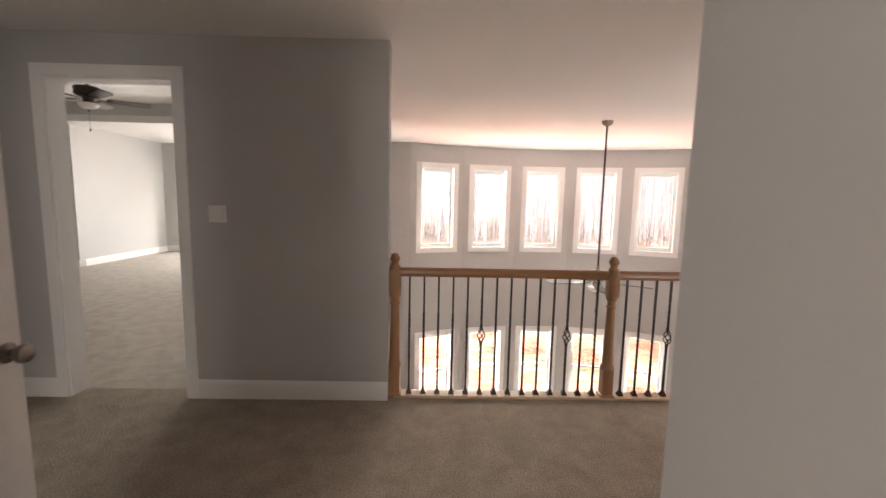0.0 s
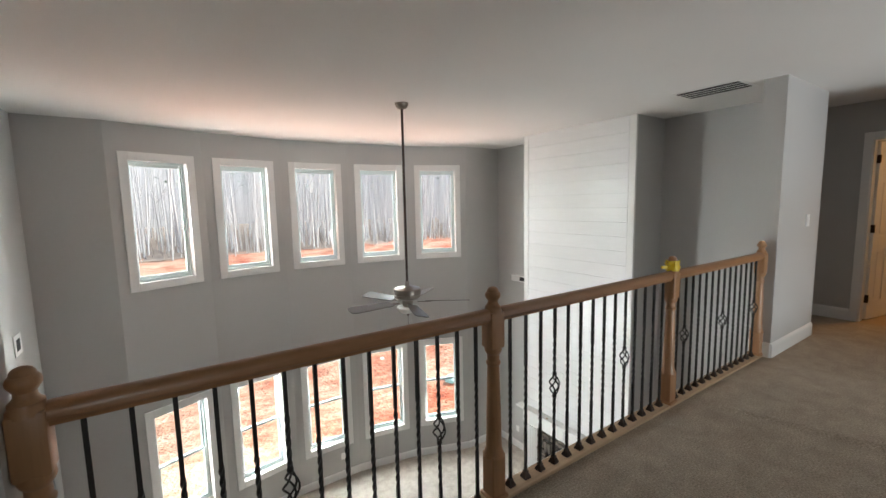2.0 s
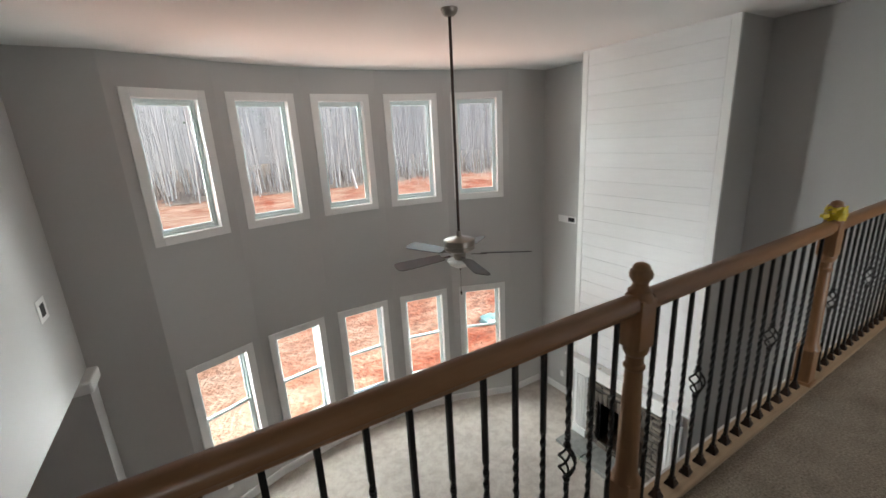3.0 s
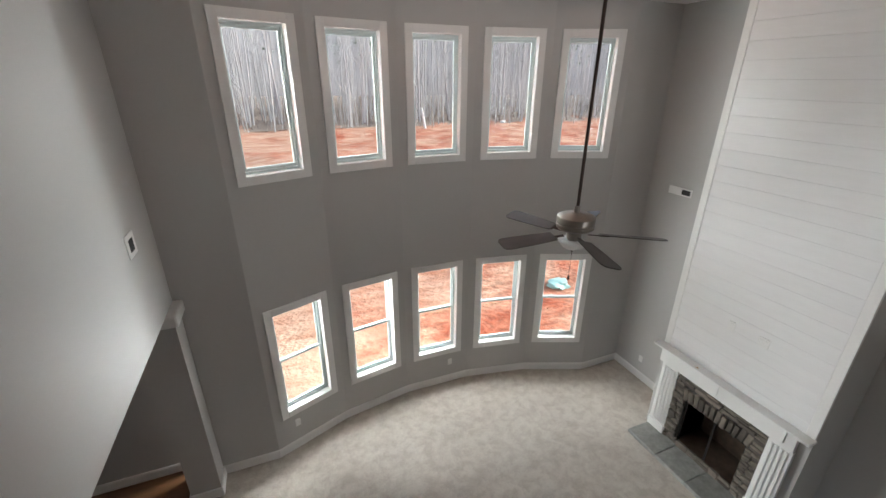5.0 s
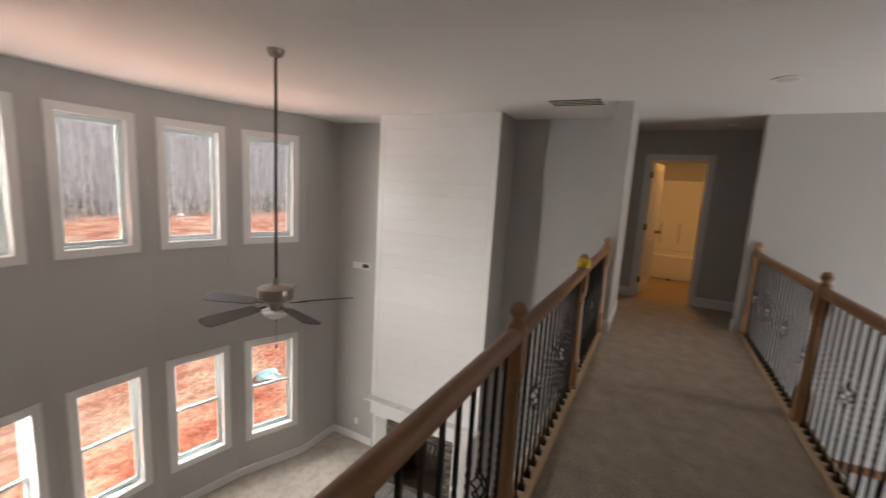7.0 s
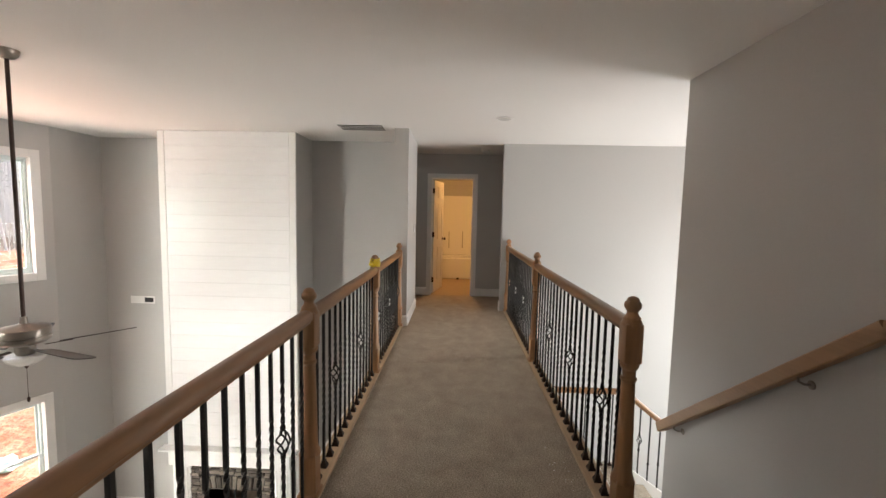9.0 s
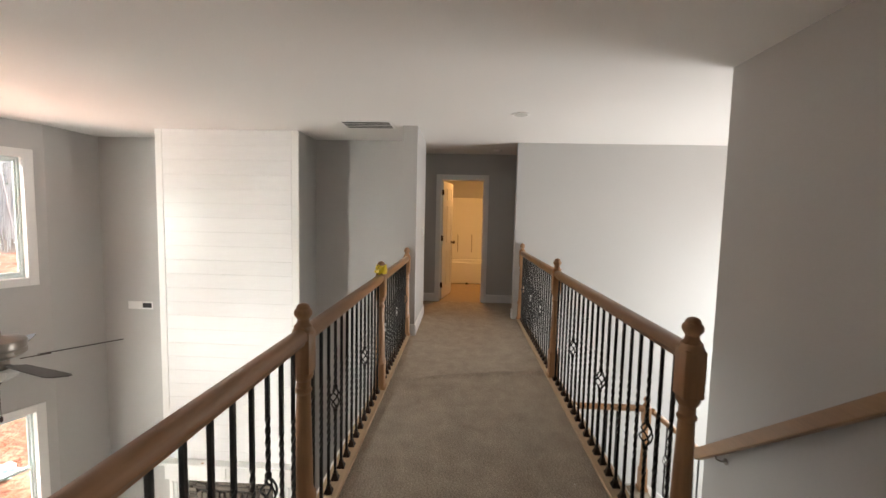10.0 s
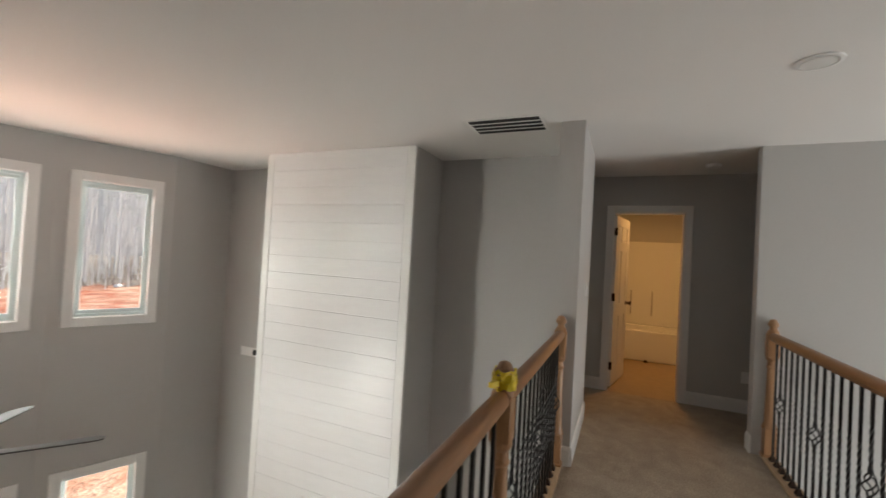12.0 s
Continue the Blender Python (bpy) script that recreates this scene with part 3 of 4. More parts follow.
# ---- railings ----
def rod_mesh(kind):
    """Wrought iron baluster 0.80 m long, from z = 0."""
    bm = bmesh.new()
    h, r = 0.868, 0.0065

    def bar(z0, z1, turns=0.0, n=1):
        rings = []
        for i in range(n + 1):
            a = 2 * math.pi * turns * i / n
            z = z0 + (z1 - z0) * i / n
            rings.append([bm.verts.new((r * 1.41 * math.cos(a + math.pi / 4 + k * math.pi / 2), r * 1.41 * math.sin(a + math.pi / 4 + k * math.pi / 2), z)) for k in range(4)])
        for p, q in zip(rings, rings[1:]):
            for k in range(4):
                bm.faces.new((p[k], p[(k + 1) % 4], q[(k + 1) % 4], q[k]))

    if kind == "plain":
        bar(0, h)
    elif kind == "twisted":
        bar(0, 0.25)
        bar(0.25, 0.60, 2.25, 30)
        bar(0.60, h)
    else:
        zc = 0.44
        bar(0, 0.17)
        bar(0.17, zc - 0.062, 1.25, 18)
        bar(zc + 0.062, 0.71, 1.25, 18)
        bar(0.71, h)
        for s in (-1, 1):
            lathe(bm, [(0.008, -0.012), (0.012, -0.004), (0.012, 0.004), (0.008, 0.012)], 8, pose(0, 0, zc + s * 0.062))
            lathe(bm, [(0.007, -0.005), (0.010, 0), (0.007, 0.005)], 8, pose(0, 0, zc + s * 0.085))
        for k in range(4):
            pts = []
            for i in range(11):
                u = i / 10
                a = k * math.pi / 2 + (u - 0.5) * math.pi * 1.1
                rr = 0.004 + 0.024 * math.sin(math.pi * u)
                pts.append((rr * math.cos(a), rr * math.sin(a), zc - 0.056 + 0.112 * u))
            tube(bm, pts, 0.0042, 5)
    me = bpy.data.meshes.new("baluster_" + kind)
    bm.to_mesh(me)
    bm.free()
    me.materials.append(IRON)
    return me


def shoe_mesh():
    bm = bmesh.new()
    rings = []
    for s, z in ((0.020, 0), (0.020, 0.008), (0.017, 0.014), (0.011, 0.028), (0.011, 0.038)):
        rings.append([bm.verts.new((s * x, s * y, z)) for x, y in ((-1, -1), (1, -1), (1, 1), (-1, 1))])
    for a, b in zip(rings, rings[1:]):
        for k in range(4):
            bm.faces.new((a[k], a[(k + 1) % 4], b[(k + 1) % 4], b[k]))
    bm.faces.new(rings[-1])
    bm.faces.new(rings[0][::-1])
    me = bpy.data.meshes.new("baluster_shoe")
    bm.to_mesh(me)
    bm.free()
    me.materials.append(BRONZE)
    return me


def newel_mesh():
    """Turned box newel, 1.06 m: square base, tapered shaft with rings, square block, cap."""
    bm = bmesh.new()
    h = 0.044
    box(bm, -0.056, 0.056, -0.056, 0.056, 0, 0.035, bevel=0.008, seg=2)
    box(bm, -h, h, -h, h, 0.03, 0.235, bevel=0.004)
    lathe(bm, [(0.058, 0.222), (0.050, 0.245), (0.043, 0.262), (0.0415, 0.30), (0.038, 0.45), (0.0335, 0.60), (0.0315, 0.66), (0.038, 0.668), (0.039, 0.676), (0.032, 0.685), (0.032, 0.712), (0.040, 0.722), (0.046, 0.735), (0.044, 0.752)], 20)
    box(bm, -h, h, -h, h, 0.745, 0.915, bevel=0.009, seg=2)
    lathe(bm, [(0.050, 0.905), (0.047, 0.918), (0.041, 0.926), (0.041, 0.936), (0.032, 0.944), (0.027, 0.952), (0.026, 0.962), (0.033, 0.972), (0.039, 0.980), (0.040, 0.990), (0.037, 0.999), (0.030, 1.005), (0.029, 1.012), (0.022, 1.021), (0.008, 1.026)], 24)
    bmesh.ops.scale(bm, vec=(0.9, 0.9, 1.022), verts=bm.verts)
    me = bpy.data.meshes.new("newel_post")
    bmesh.ops.recalc_face_normals(bm, faces=bm.faces)
    soften(bm)
    bm.to_mesh(me)
    bm.free()
    me.materials.append(OAK_POST)
    return me


ROD = {k: rod_mesh(k) for k in ("plain", "twisted", "basket")}
SHOE, NEWEL = shoe_mesh(), newel_mesh()
RAIL_OUT = [(-0.020, 0), (0.020, 0), (0.024, 0.012), (0.032, 0.020), (0.033, 0.036), (0.029, 0.050), (0.018, 0.060), (0, 0.063), (-0.018, 0.060), (-0.029, 0.050), (-0.033, 0.036), (-0.032, 0.020), (-0.024, 0.012)]
RAIL_Z = 0.885


def balustrade(name, y, posts, counts, phase, label):
    """A level guard along x with posts, handrail, base rail and iron balusters; every sixth has a basket."""
    b = thing(name, pose(0, y, 0), label, "railing", "bridge railings")
    for x in posts:
        share("newel_post", NEWEL, b, pose(x, 0, 0))
    bm = bmesh.new()
    box(bm, posts[0], posts[-1], -0.052, 0.052, 0.0, 0.020, bevel=0.004)
    part("base_rail", bm, OAK_PALE, b, "raw oak base rail")
    i = phase
    for (x0, x1), n in zip(zip(posts, posts[1:]), counts):
        bm = bmesh.new()
        sweep(bm, RAIL_OUT, (x0 + 0.038, 0, RAIL_Z), (x1 - 0.038, 0, RAIL_Z))
        part("handrail", bm, OAK, b, smooth=True)
        for k in range(n):
            i += 1
            x = x0 + (x1 - x0) * (k + 1) / (n + 1)
            kind = "basket" if i % 6 == 0 else "twisted"
            rod = share("baluster", ROD[kind], b, pose(x, 0, 0.02, 0, 0, random.uniform(-6, 6)))
            share("shoe", SHOE, rod, pose(0, 0, 0))
    return b


balustrade("great_room_railing", 2.885, [-0.235, 1.318, 2.914, 4.435], [14, 14, 14], 0, "oak handrail with black iron balusters over the great room")
sr = balustrade("stair_side_railing", 1.415, [1.198, 3.314, 5.405], [20, 20], 3, "oak handrail with black iron balusters beside the stairwell")

sr.scale = (1, 1, 1.022)

# fascia under the base rails
tagged(make("trim_bridge_fascia", boxed(-0.275, XE - 0.001, 2.94, 2.958, -0.32, -0.002), TRIM), "white painted fascia board on the bridge edge", "trim", kind="structure")
tagged(make("trim_stair_fascia", boxed(1.22, XE, 1.345, 1.36, -0.32, -0.002), TRIM), "white painted fascia board on the bridge edge", "trim", kind="structure")

# low raised ridge across the bridge carpet
bm = bmesh.new()
NR = 40
rows = []
for i in range(NR + 1):
    u = i / NR
    y = 1.47 + 1.30 * u
    x = 3.455 - 0.225 * u - 0.10 * u * u + 0.012 * noise.noise(Vector((u * 5, 0, 2)))
    h = 0.020 * min(1.0, 4 * (1 - u)) * (0.75 + 0.5 * noise.noise(Vector((u * 7, 3, 1))) + 0.25 * (1 - u))
    rows.append([bm.verts.new((x + 0.055 * (j / 4 - 1), y, 0.0012 + h * (0.5 + 0.5 * math.cos(math.pi * (j / 4 - 1))))) for j in range(9)])
for p, q in zip(rows, rows[1:]):
    for j in range(8):
        bm.faces.new((p[j], p[j + 1], q[j + 1], q[j]))
make("carpet_ridge", bm, CARPET, bpy.data.objects["floor_bridge"], smooth=True)

# pale crumbs left on the bridge carpet beside the base rail
rnd = random.Random(21)
bm = bmesh.new()
for _ in range(16):
    x, y, q = rnd.gauss(1.60, 0.10), 1.53 + abs(rnd.gauss(0, 0.05)), rnd.uniform(0.003, 0.008)
    vs = [bm.verts.new((x + q * a * rnd.uniform(0.6, 1.4), y + q * b * rnd.uniform(0.6, 1.4), 0.001 + q * c)) for a, b, c in ((1, 0, 0), (-0.5, 0.8, 0), (-0.5, -0.8, 0), (0, 0, 0.9))]
    for k in ((0, 1, 2), (0, 1, 3), (1, 2, 3), (2, 0, 3)):
        bm.faces.new([vs[i] for i in k])
tagged(make("carpet_crumbs", bm, PLATE), "pale plaster crumbs on the carpet by the base rail", "crumbs", kind="stuff")

# yellow tape on one post cap
bm = bmesh.new()
for j in range(5):
    r0 = 0.040 + 0.004 * (j % 2)
    n = 22
    z = 0.950 + 0.013 * j
    ra, rb = [], []
    for i in range(n):
        a = 2 * math.pi * i / n
        rr = r0 + 0.010 * noise.noise(Vector((math.cos(a) * 2, math.sin(a) * 2, j * 3.1)))
        dz = 0.012 * noise.noise(Vector((math.sin(a) * 2, math.cos(a) * 2, j * 1.7)))
        ra.append(bm.verts.new((rr * math.cos(a), rr * math.sin(a), z + dz)))
        rb.append(bm.verts.new((rr * 1.05 * math.cos(a), rr * 1.05 * math.sin(a), z + dz + 0.016)))
    for i in range(n):
        bm.faces.new((ra[i], ra[(i + 1) % n], rb[(i + 1) % n], rb[i]))
for s in (-1, 1):
    box(bm, 0.035, 0.085, -0.008, 0.008, 0.967, 0.985, m=pose(0, 0, 0, 0, 0, 90 + 70 * s))
tp = make("yellow_tape", bm, TAPE)
tp.location = (2.914, 2.885, 0)
tp.modifiers.new("thick", "SOLIDIFY").thickness = 0.001
tagged(tp, "crumpled yellow marking tape wound round a newel cap", "tape")

# ---- stairs ----
RISE, RUN = 1.5 / 8, 0.25
SX0, LAND = 1.22, -1.5
st = thing("upper_stair_flight", pose(0, 0, 0), "carpeted stair flight descending beside a painted wall", "stairs")
for i in range(1, 8):
    x0 = SX0 + (i - 1) * RUN
    part("step", boxed(x0, x0 + RUN + 0.0, 0.48, 1.36, -i * RISE - 0.24, -i * RISE, bevel=0.012), CARPET, st)
slab("floor_landing", SX0 + 7 * RUN, 4.12, 0.18, 1.36, LAND - 0.25, LAND, CARPET, "carpeted stair landing", "floor")
lf = thing("lower_stair_flight", pose(0, 0, 0), "carpeted lower stair flight with white skirt boards", "stairs")
RISE2 = (LAND - LOW) / 10
for i in range(1, 10):
    y1 = 0.18 - (i - 1) * RUN
    part("step", boxed(3.05, 4.04, y1 - RUN, y1, LAND - i * RISE2 - 0.2, LAND - i * RISE2, bevel=0.012), CARPET, lf)
bm = bmesh.new()
y_end = 0.18 - 9 * RUN
vs = [(0.18, LAND + 0.06), (y_end, LOW + 0.24), (y_end, LOW), (0.18, LAND - 0.30)]
a = [bm.verts.new((4.045, y, z)) for y, z in vs]
b2 = [bm.verts.new((4.085, y, z)) for y, z in vs]
for i in range(4):
    bm.faces.new((a[i], a[(i + 1) % 4], b2[(i + 1) % 4], b2[i]))
bm.faces.new(a[::-1])
bm.faces.new(b2)
part("skirt_board", bm, TRIM, lf, "white painted skirt board")
tagged(make("trim_landing_fascia", boxed(4.12, 4.135, 0.18, 1.36, LAND - 0.3, LAND + 0.02), TRIM), "white fascia of the stair landing", "trim", kind="structure")

lr = thing("landing_railing", pose(4.065, 0, LAND), "oak handrail with black iron balusters round the landing", "railing", "bridge railings")
share("newel_post", NEWEL, lr, pose(0, 0.23, 0))
share("newel_post", NEWEL, lr, pose(0, y_end, LOW - LAND))
bm = bmesh.new()
sweep(bm, RAIL_OUT, (0, 0.27, RAIL_Z), (0, 1.36, RAIL_Z))
part("handrail", bm, OAK, lr, smooth=True)
bm = bmesh.new()
sweep(bm, RAIL_OUT, (0, 0.19, RAIL_Z - 0.02), (0, y_end + 0.04, LOW - LAND + RAIL_Z + 0.02))
part("handrail", bm, OAK, lr, smooth=True)
for k in range(10):
    rod = share("baluster", ROD["basket" if k == 4 else "plain"], lr, pose(0, 0.33 + 0.104 * k, 0.02))
    share("shoe", SHOE, rod, pose(0, 0, 0))
for k in range(18):
    y = 0.12 - 0.118 * k
    z = (y - 0.18) * RISE2 / RUN
    rod = share("baluster", ROD["basket" if k % 4 == 1 else "plain"], lr, pose(0, y, z + 0.03))
    bm = bmesh.new()
    lathe(bm, [(0.008, 0), (0.016, 0.01), (0.016, 0.02), (0.008, 0.03)], 8, pose(0, 0, 0.30 if k % 2 else 0.22))
    part("knuckle", bm, IRON, rod)

RAIL_BLOCK = [(-0.021, -0.006), (0.021, -0.006), (0.026, 0.0), (0.026, 0.060), (0.020, 0.067), (-0.020, 0.067), (-0.026, 0.060), (-0.026, 0.0)]
wr = thing("wall_handrail", pose(0, 0, 0), "sloping oak handrail on brackets along the stair wall", "handrail")
bm = bmesh.new()
sweep(bm, RAIL_BLOCK, (0.96, 0.55, 0.99), (2.56, 0.55, -0.248))
part("rail", bm, OAK_NATURAL, wr)
bm = bmesh.new()
sweep(bm, RAIL_BLOCK, (0.955, 0.576, 0.982), (0.955, 0.482, 0.982))
part("rail_return", bm, OAK_NATURAL, wr)
for x in (1.36, 2.38):
    z = 0.99 - (x - 0.96) * 1.238 / 1.6
    bm = bmesh.new()
    tube(bm, [(x, 0.482, z - 0.045), (x, 0.52, z - 0.042), (x, 0.546, z - 0.028), (x, 0.55, z - 0.002)], 0.006, 8)
    lathe(bm, [(0.022, 0), (0.022, 0.005), (0.010, 0.010)], 14, pose(x, 0.481, z - 0.045, -90))
    part("bracket", bm, NICKEL, wr, "satin nickel bracket", smooth=True)

# ---- fireplace ----
CX, CY0, CY1 = 4.81, 4.318, 6.158
CM = (CY0 + CY1) / 2
ch = thing("chimney_breast", pose(0, 0, 0), "tall chimney breast with white shiplap face and painted sides", "chimney breast", kind="structure")
FB0, FB1, FBZ = CM - 0.41, CM + 0.41, LOW + 0.83
for y0, y1, z0 in ((CY0, FB0, LOW), (FB1, CY1, LOW), (FB0, FB1, FBZ)):
    part("core", boxed(CX + 0.022, XE, y0, y1, z0, CZ - 0.001), PAINT, ch)
for y0, y1 in ((CY0 - 0.004, CY0 + 0.085), (CY1 - 0.085, CY1 + 0.004)):
    part("corner_board", boxed(CX - 0.003, CX + 0.03, y0, y1, -1.95, CZ - 0.002, bevel=0.003), TRIM, ch)
part("shiplap_board", boxed(CX, CX + 0.021, CY0 + 0.087, CY1 - 0.087, -1.95 + 23 * 0.1825, CZ - 0.002, bevel=0.0016), SHIPLAP, ch)
bh = 0.1825
nb = 23
z = -1.95
bm = bmesh.new()
box(bm, CX, CX + 0.021, CY0 + 0.087, CY1 - 0.087, 0.0, bh - 0.0014, bevel=0.0012)
board = part("shiplap_board", bm, SHIPLAP, ch)
board.location = (0, 0, z)
for k in range(1, nb):
    share("shiplap_board", board.data, ch, pose(random.uniform(-0.001, 0.001), 0, z + k * bh))

fp = thing("fireplace_mantel", pose(0, 0, 0), "white painted mantel with fluted pilasters round a stone firebox", "fireplace")
MZ, FZ = -1.885, -2.16
part("shelf", boxed(CX - 0.145, CX - 0.006, CY0 - 0.03, CY1 + 0.05, MZ - 0.032, MZ, bevel=0.006), TRIM, fp)
part("crown", boxed(CX - 0.10, CX - 0.006, CY0 - 0.008, CY1 + 0.028, MZ - 0.065, MZ - 0.035, bevel=0.012, seg=2), TRIM, fp)
part("frieze", boxed(CX - 0.055, CX - 0.004, CY0 + 0.10, CY1 - 0.03, FZ, MZ - 0.065, bevel=0.003), TRIM, fp)
for y0, y1 in ((CY0 + 0.20, CM - 0.045), (CM + 0.045, CY1 - 0.16)):
    part("frieze_panel", boxed(CX - 0.072, CX - 0.055, y0, y1, FZ + 0.045, MZ - 0.066, bevel=0.004), TRIM, fp)
for y0 in (CY0 + 0.09, CY1 - 0.335):
    bm = bmesh.new()
    box(bm, CX - 0.05, CX - 0.004, y0, y0 + 0.245, LOW + 0.045, FZ)
    for k in range(4):
        yy = y0 + 0.03 + k * 0.05
        box(bm, CX - 0.066, CX - 0.05, yy, yy + 0.034, LOW + 0.20, FZ - 0.025, bevel=0.006)
    part("pilaster", bm, TRIM, fp, "fluted white pilaster")
    part("plinth", boxed(CX - 0.075, CX - 0.05, y0 - 0.006, y0 + 0.251, LOW + 0.045, LOW + 0.19, bevel=0.004), TRIM, fp)
part("knot_stain", boxed(CX - 0.115, CX - 0.085, CY1 - 0.60, CY1 - 0.565, MZ - 0.001, MZ + 0.0006), OAK_PALE, fp, "small tan knot stain")
SY0, SY1 = CY0 + 0.335, CY1 - 0.335
SZ = FZ
bm = bmesh.new()
box(bm, CX - 0.012, CX + 0.022, SY0, FB0, LOW + 0.045, SZ)
box(bm, CX - 0.012, CX + 0.022, FB1, SY1, LOW + 0.045, SZ)
box(bm, CX - 0.012, CX + 0.022, FB0, FB1, FBZ - 0.001, SZ)
part("mortar_bed", bm, MORTAR, fp)


def stone(y0, y1, z0, z1, tilt=0.0):
    bm = bmesh.new()
    d = random.uniform(0.02, 0.05)
    box(bm, CX - 0.012 - d, CX - 0.010, -(y1 - y0) / 2, (y1 - y0) / 2, -(z1 - z0) / 2, (z1 - z0) / 2, bevel=0.008)
    for v in bm.verts:
        if v.co.x < CX - 0.014:
            v.co += Vector((random.uniform(-0.006, 0.006), random.uniform(-0.005, 0.005), random.uniform(-0.004, 0.004)))
    ob = part("stone", bm, STONE, fp)
    ob.matrix_basis = pose(0, (y0 + y1) / 2, (z0 + z1) / 2, tilt, 0, 0)


for a, b in ((SY0, FB0), (FB1, SY1)):
    z = LOW + 0.05
    while z < FBZ - 0.02:
        hh = random.uniform(0.038, 0.065)
        c = random.uniform(0.35, 0.65) * (b - a) + a
        stone(a + 0.004, c - 0.004, z, z + hh - 0.006)
        stone(c + 0.004, b - 0.004, z, z + hh - 0.006)
        z += hh
n = 12
for k in range(n):
    y = FB0 - 0.04 + (FB1 - FB0 + 0.08) * (k + 0.5) / n
    stone(y - 0.030, y + 0.030, FBZ - 0.01, FBZ + 0.165 + random.uniform(-0.015, 0.015), -(y - CM) * 25)
z = FBZ + 0.195
while z < SZ - 0.02:
    hh = min(random.uniform(0.035, 0.055), SZ - z)
    y = SY0 + 0.004
    while y < SY1 - 0.05:
        w = min(random.uniform(0.1, 0.24), SY1 - y - 0.004)
        stone(y, y + w - 0.008, z, z + hh - 0.006)
        y += w
    z += hh
for a, b in ((SY0, FB0 - 0.045), (FB1 + 0.045, SY1)):
    z = FBZ - 0.01
    while z < FBZ + 0.19:
        hh = random.uniform(0.04, 0.06)
        stone(a + 0.004, b, z, z + hh - 0.006)
        z += hh
y = FB0
while y < FB1 - 0.03:
    w = min(random.uniform(0.1, 0.2), FB1 - y)
    cut = LOW + random.uniform(0.085, 0.105)
    stone(y + 0.003, y + w - 0.003, LOW + 0.05, cut - 0.003)
    stone(y + 0.003, y + w - 0.003, cut + 0.003, LOW + 0.155 + random.uniform(-0.01, 0.01))
    y += w
bm = bmesh.new()
for q in ((CX + 0.02, XE - 0.1, FB0 - 0.02, FB0, LOW + 0.0, FBZ), (CX + 0.02, XE - 0.1, FB1, FB1 + 0.02, LOW, FBZ), (XE - 0.12, XE - 0.1, FB0, FB1, LOW, FBZ), (CX + 0.022, XE - 0.1, FB0, FB1, LOW + 0.03, LOW + 0.09), (CX + 0.024, XE - 0.1, FB0, FB1, FBZ - 0.03, FBZ - 0.002)):
    box(bm, *q)
part("firebox", bm, FIREBRICK, fp, "black sooty firebox")
bm = bmesh.new()
for y in (FB0 + 0.015, CM, FB1 - 0.015):
    box(bm, CX + 0.02, CX + 0.035, y - 0.012, y + 0.012, LOW + 0.09, FBZ - 0.03)
box(bm, CX + 0.02, CX + 0.035, FB0, FB1, FBZ - 0.06, FBZ - 0.03)
part("firescreen_frame", bm, IRON, fp)

he = thing("hearth", pose(0, 0, 0), "grey slate hearth slabs set on the carpet", "hearth")
ys = [CY0 - 0.02, CY0 + 0.36, CY0 + 0.80, CY0 + 1.26, CY1 - 0.09]
for a, b in zip(ys, ys[1:]):
    part("slab", boxed(4.36, CX - 0.001, a + 0.003, b - 0.003, LOW, LOW + 0.062, bevel=0.009), SLATE, he)


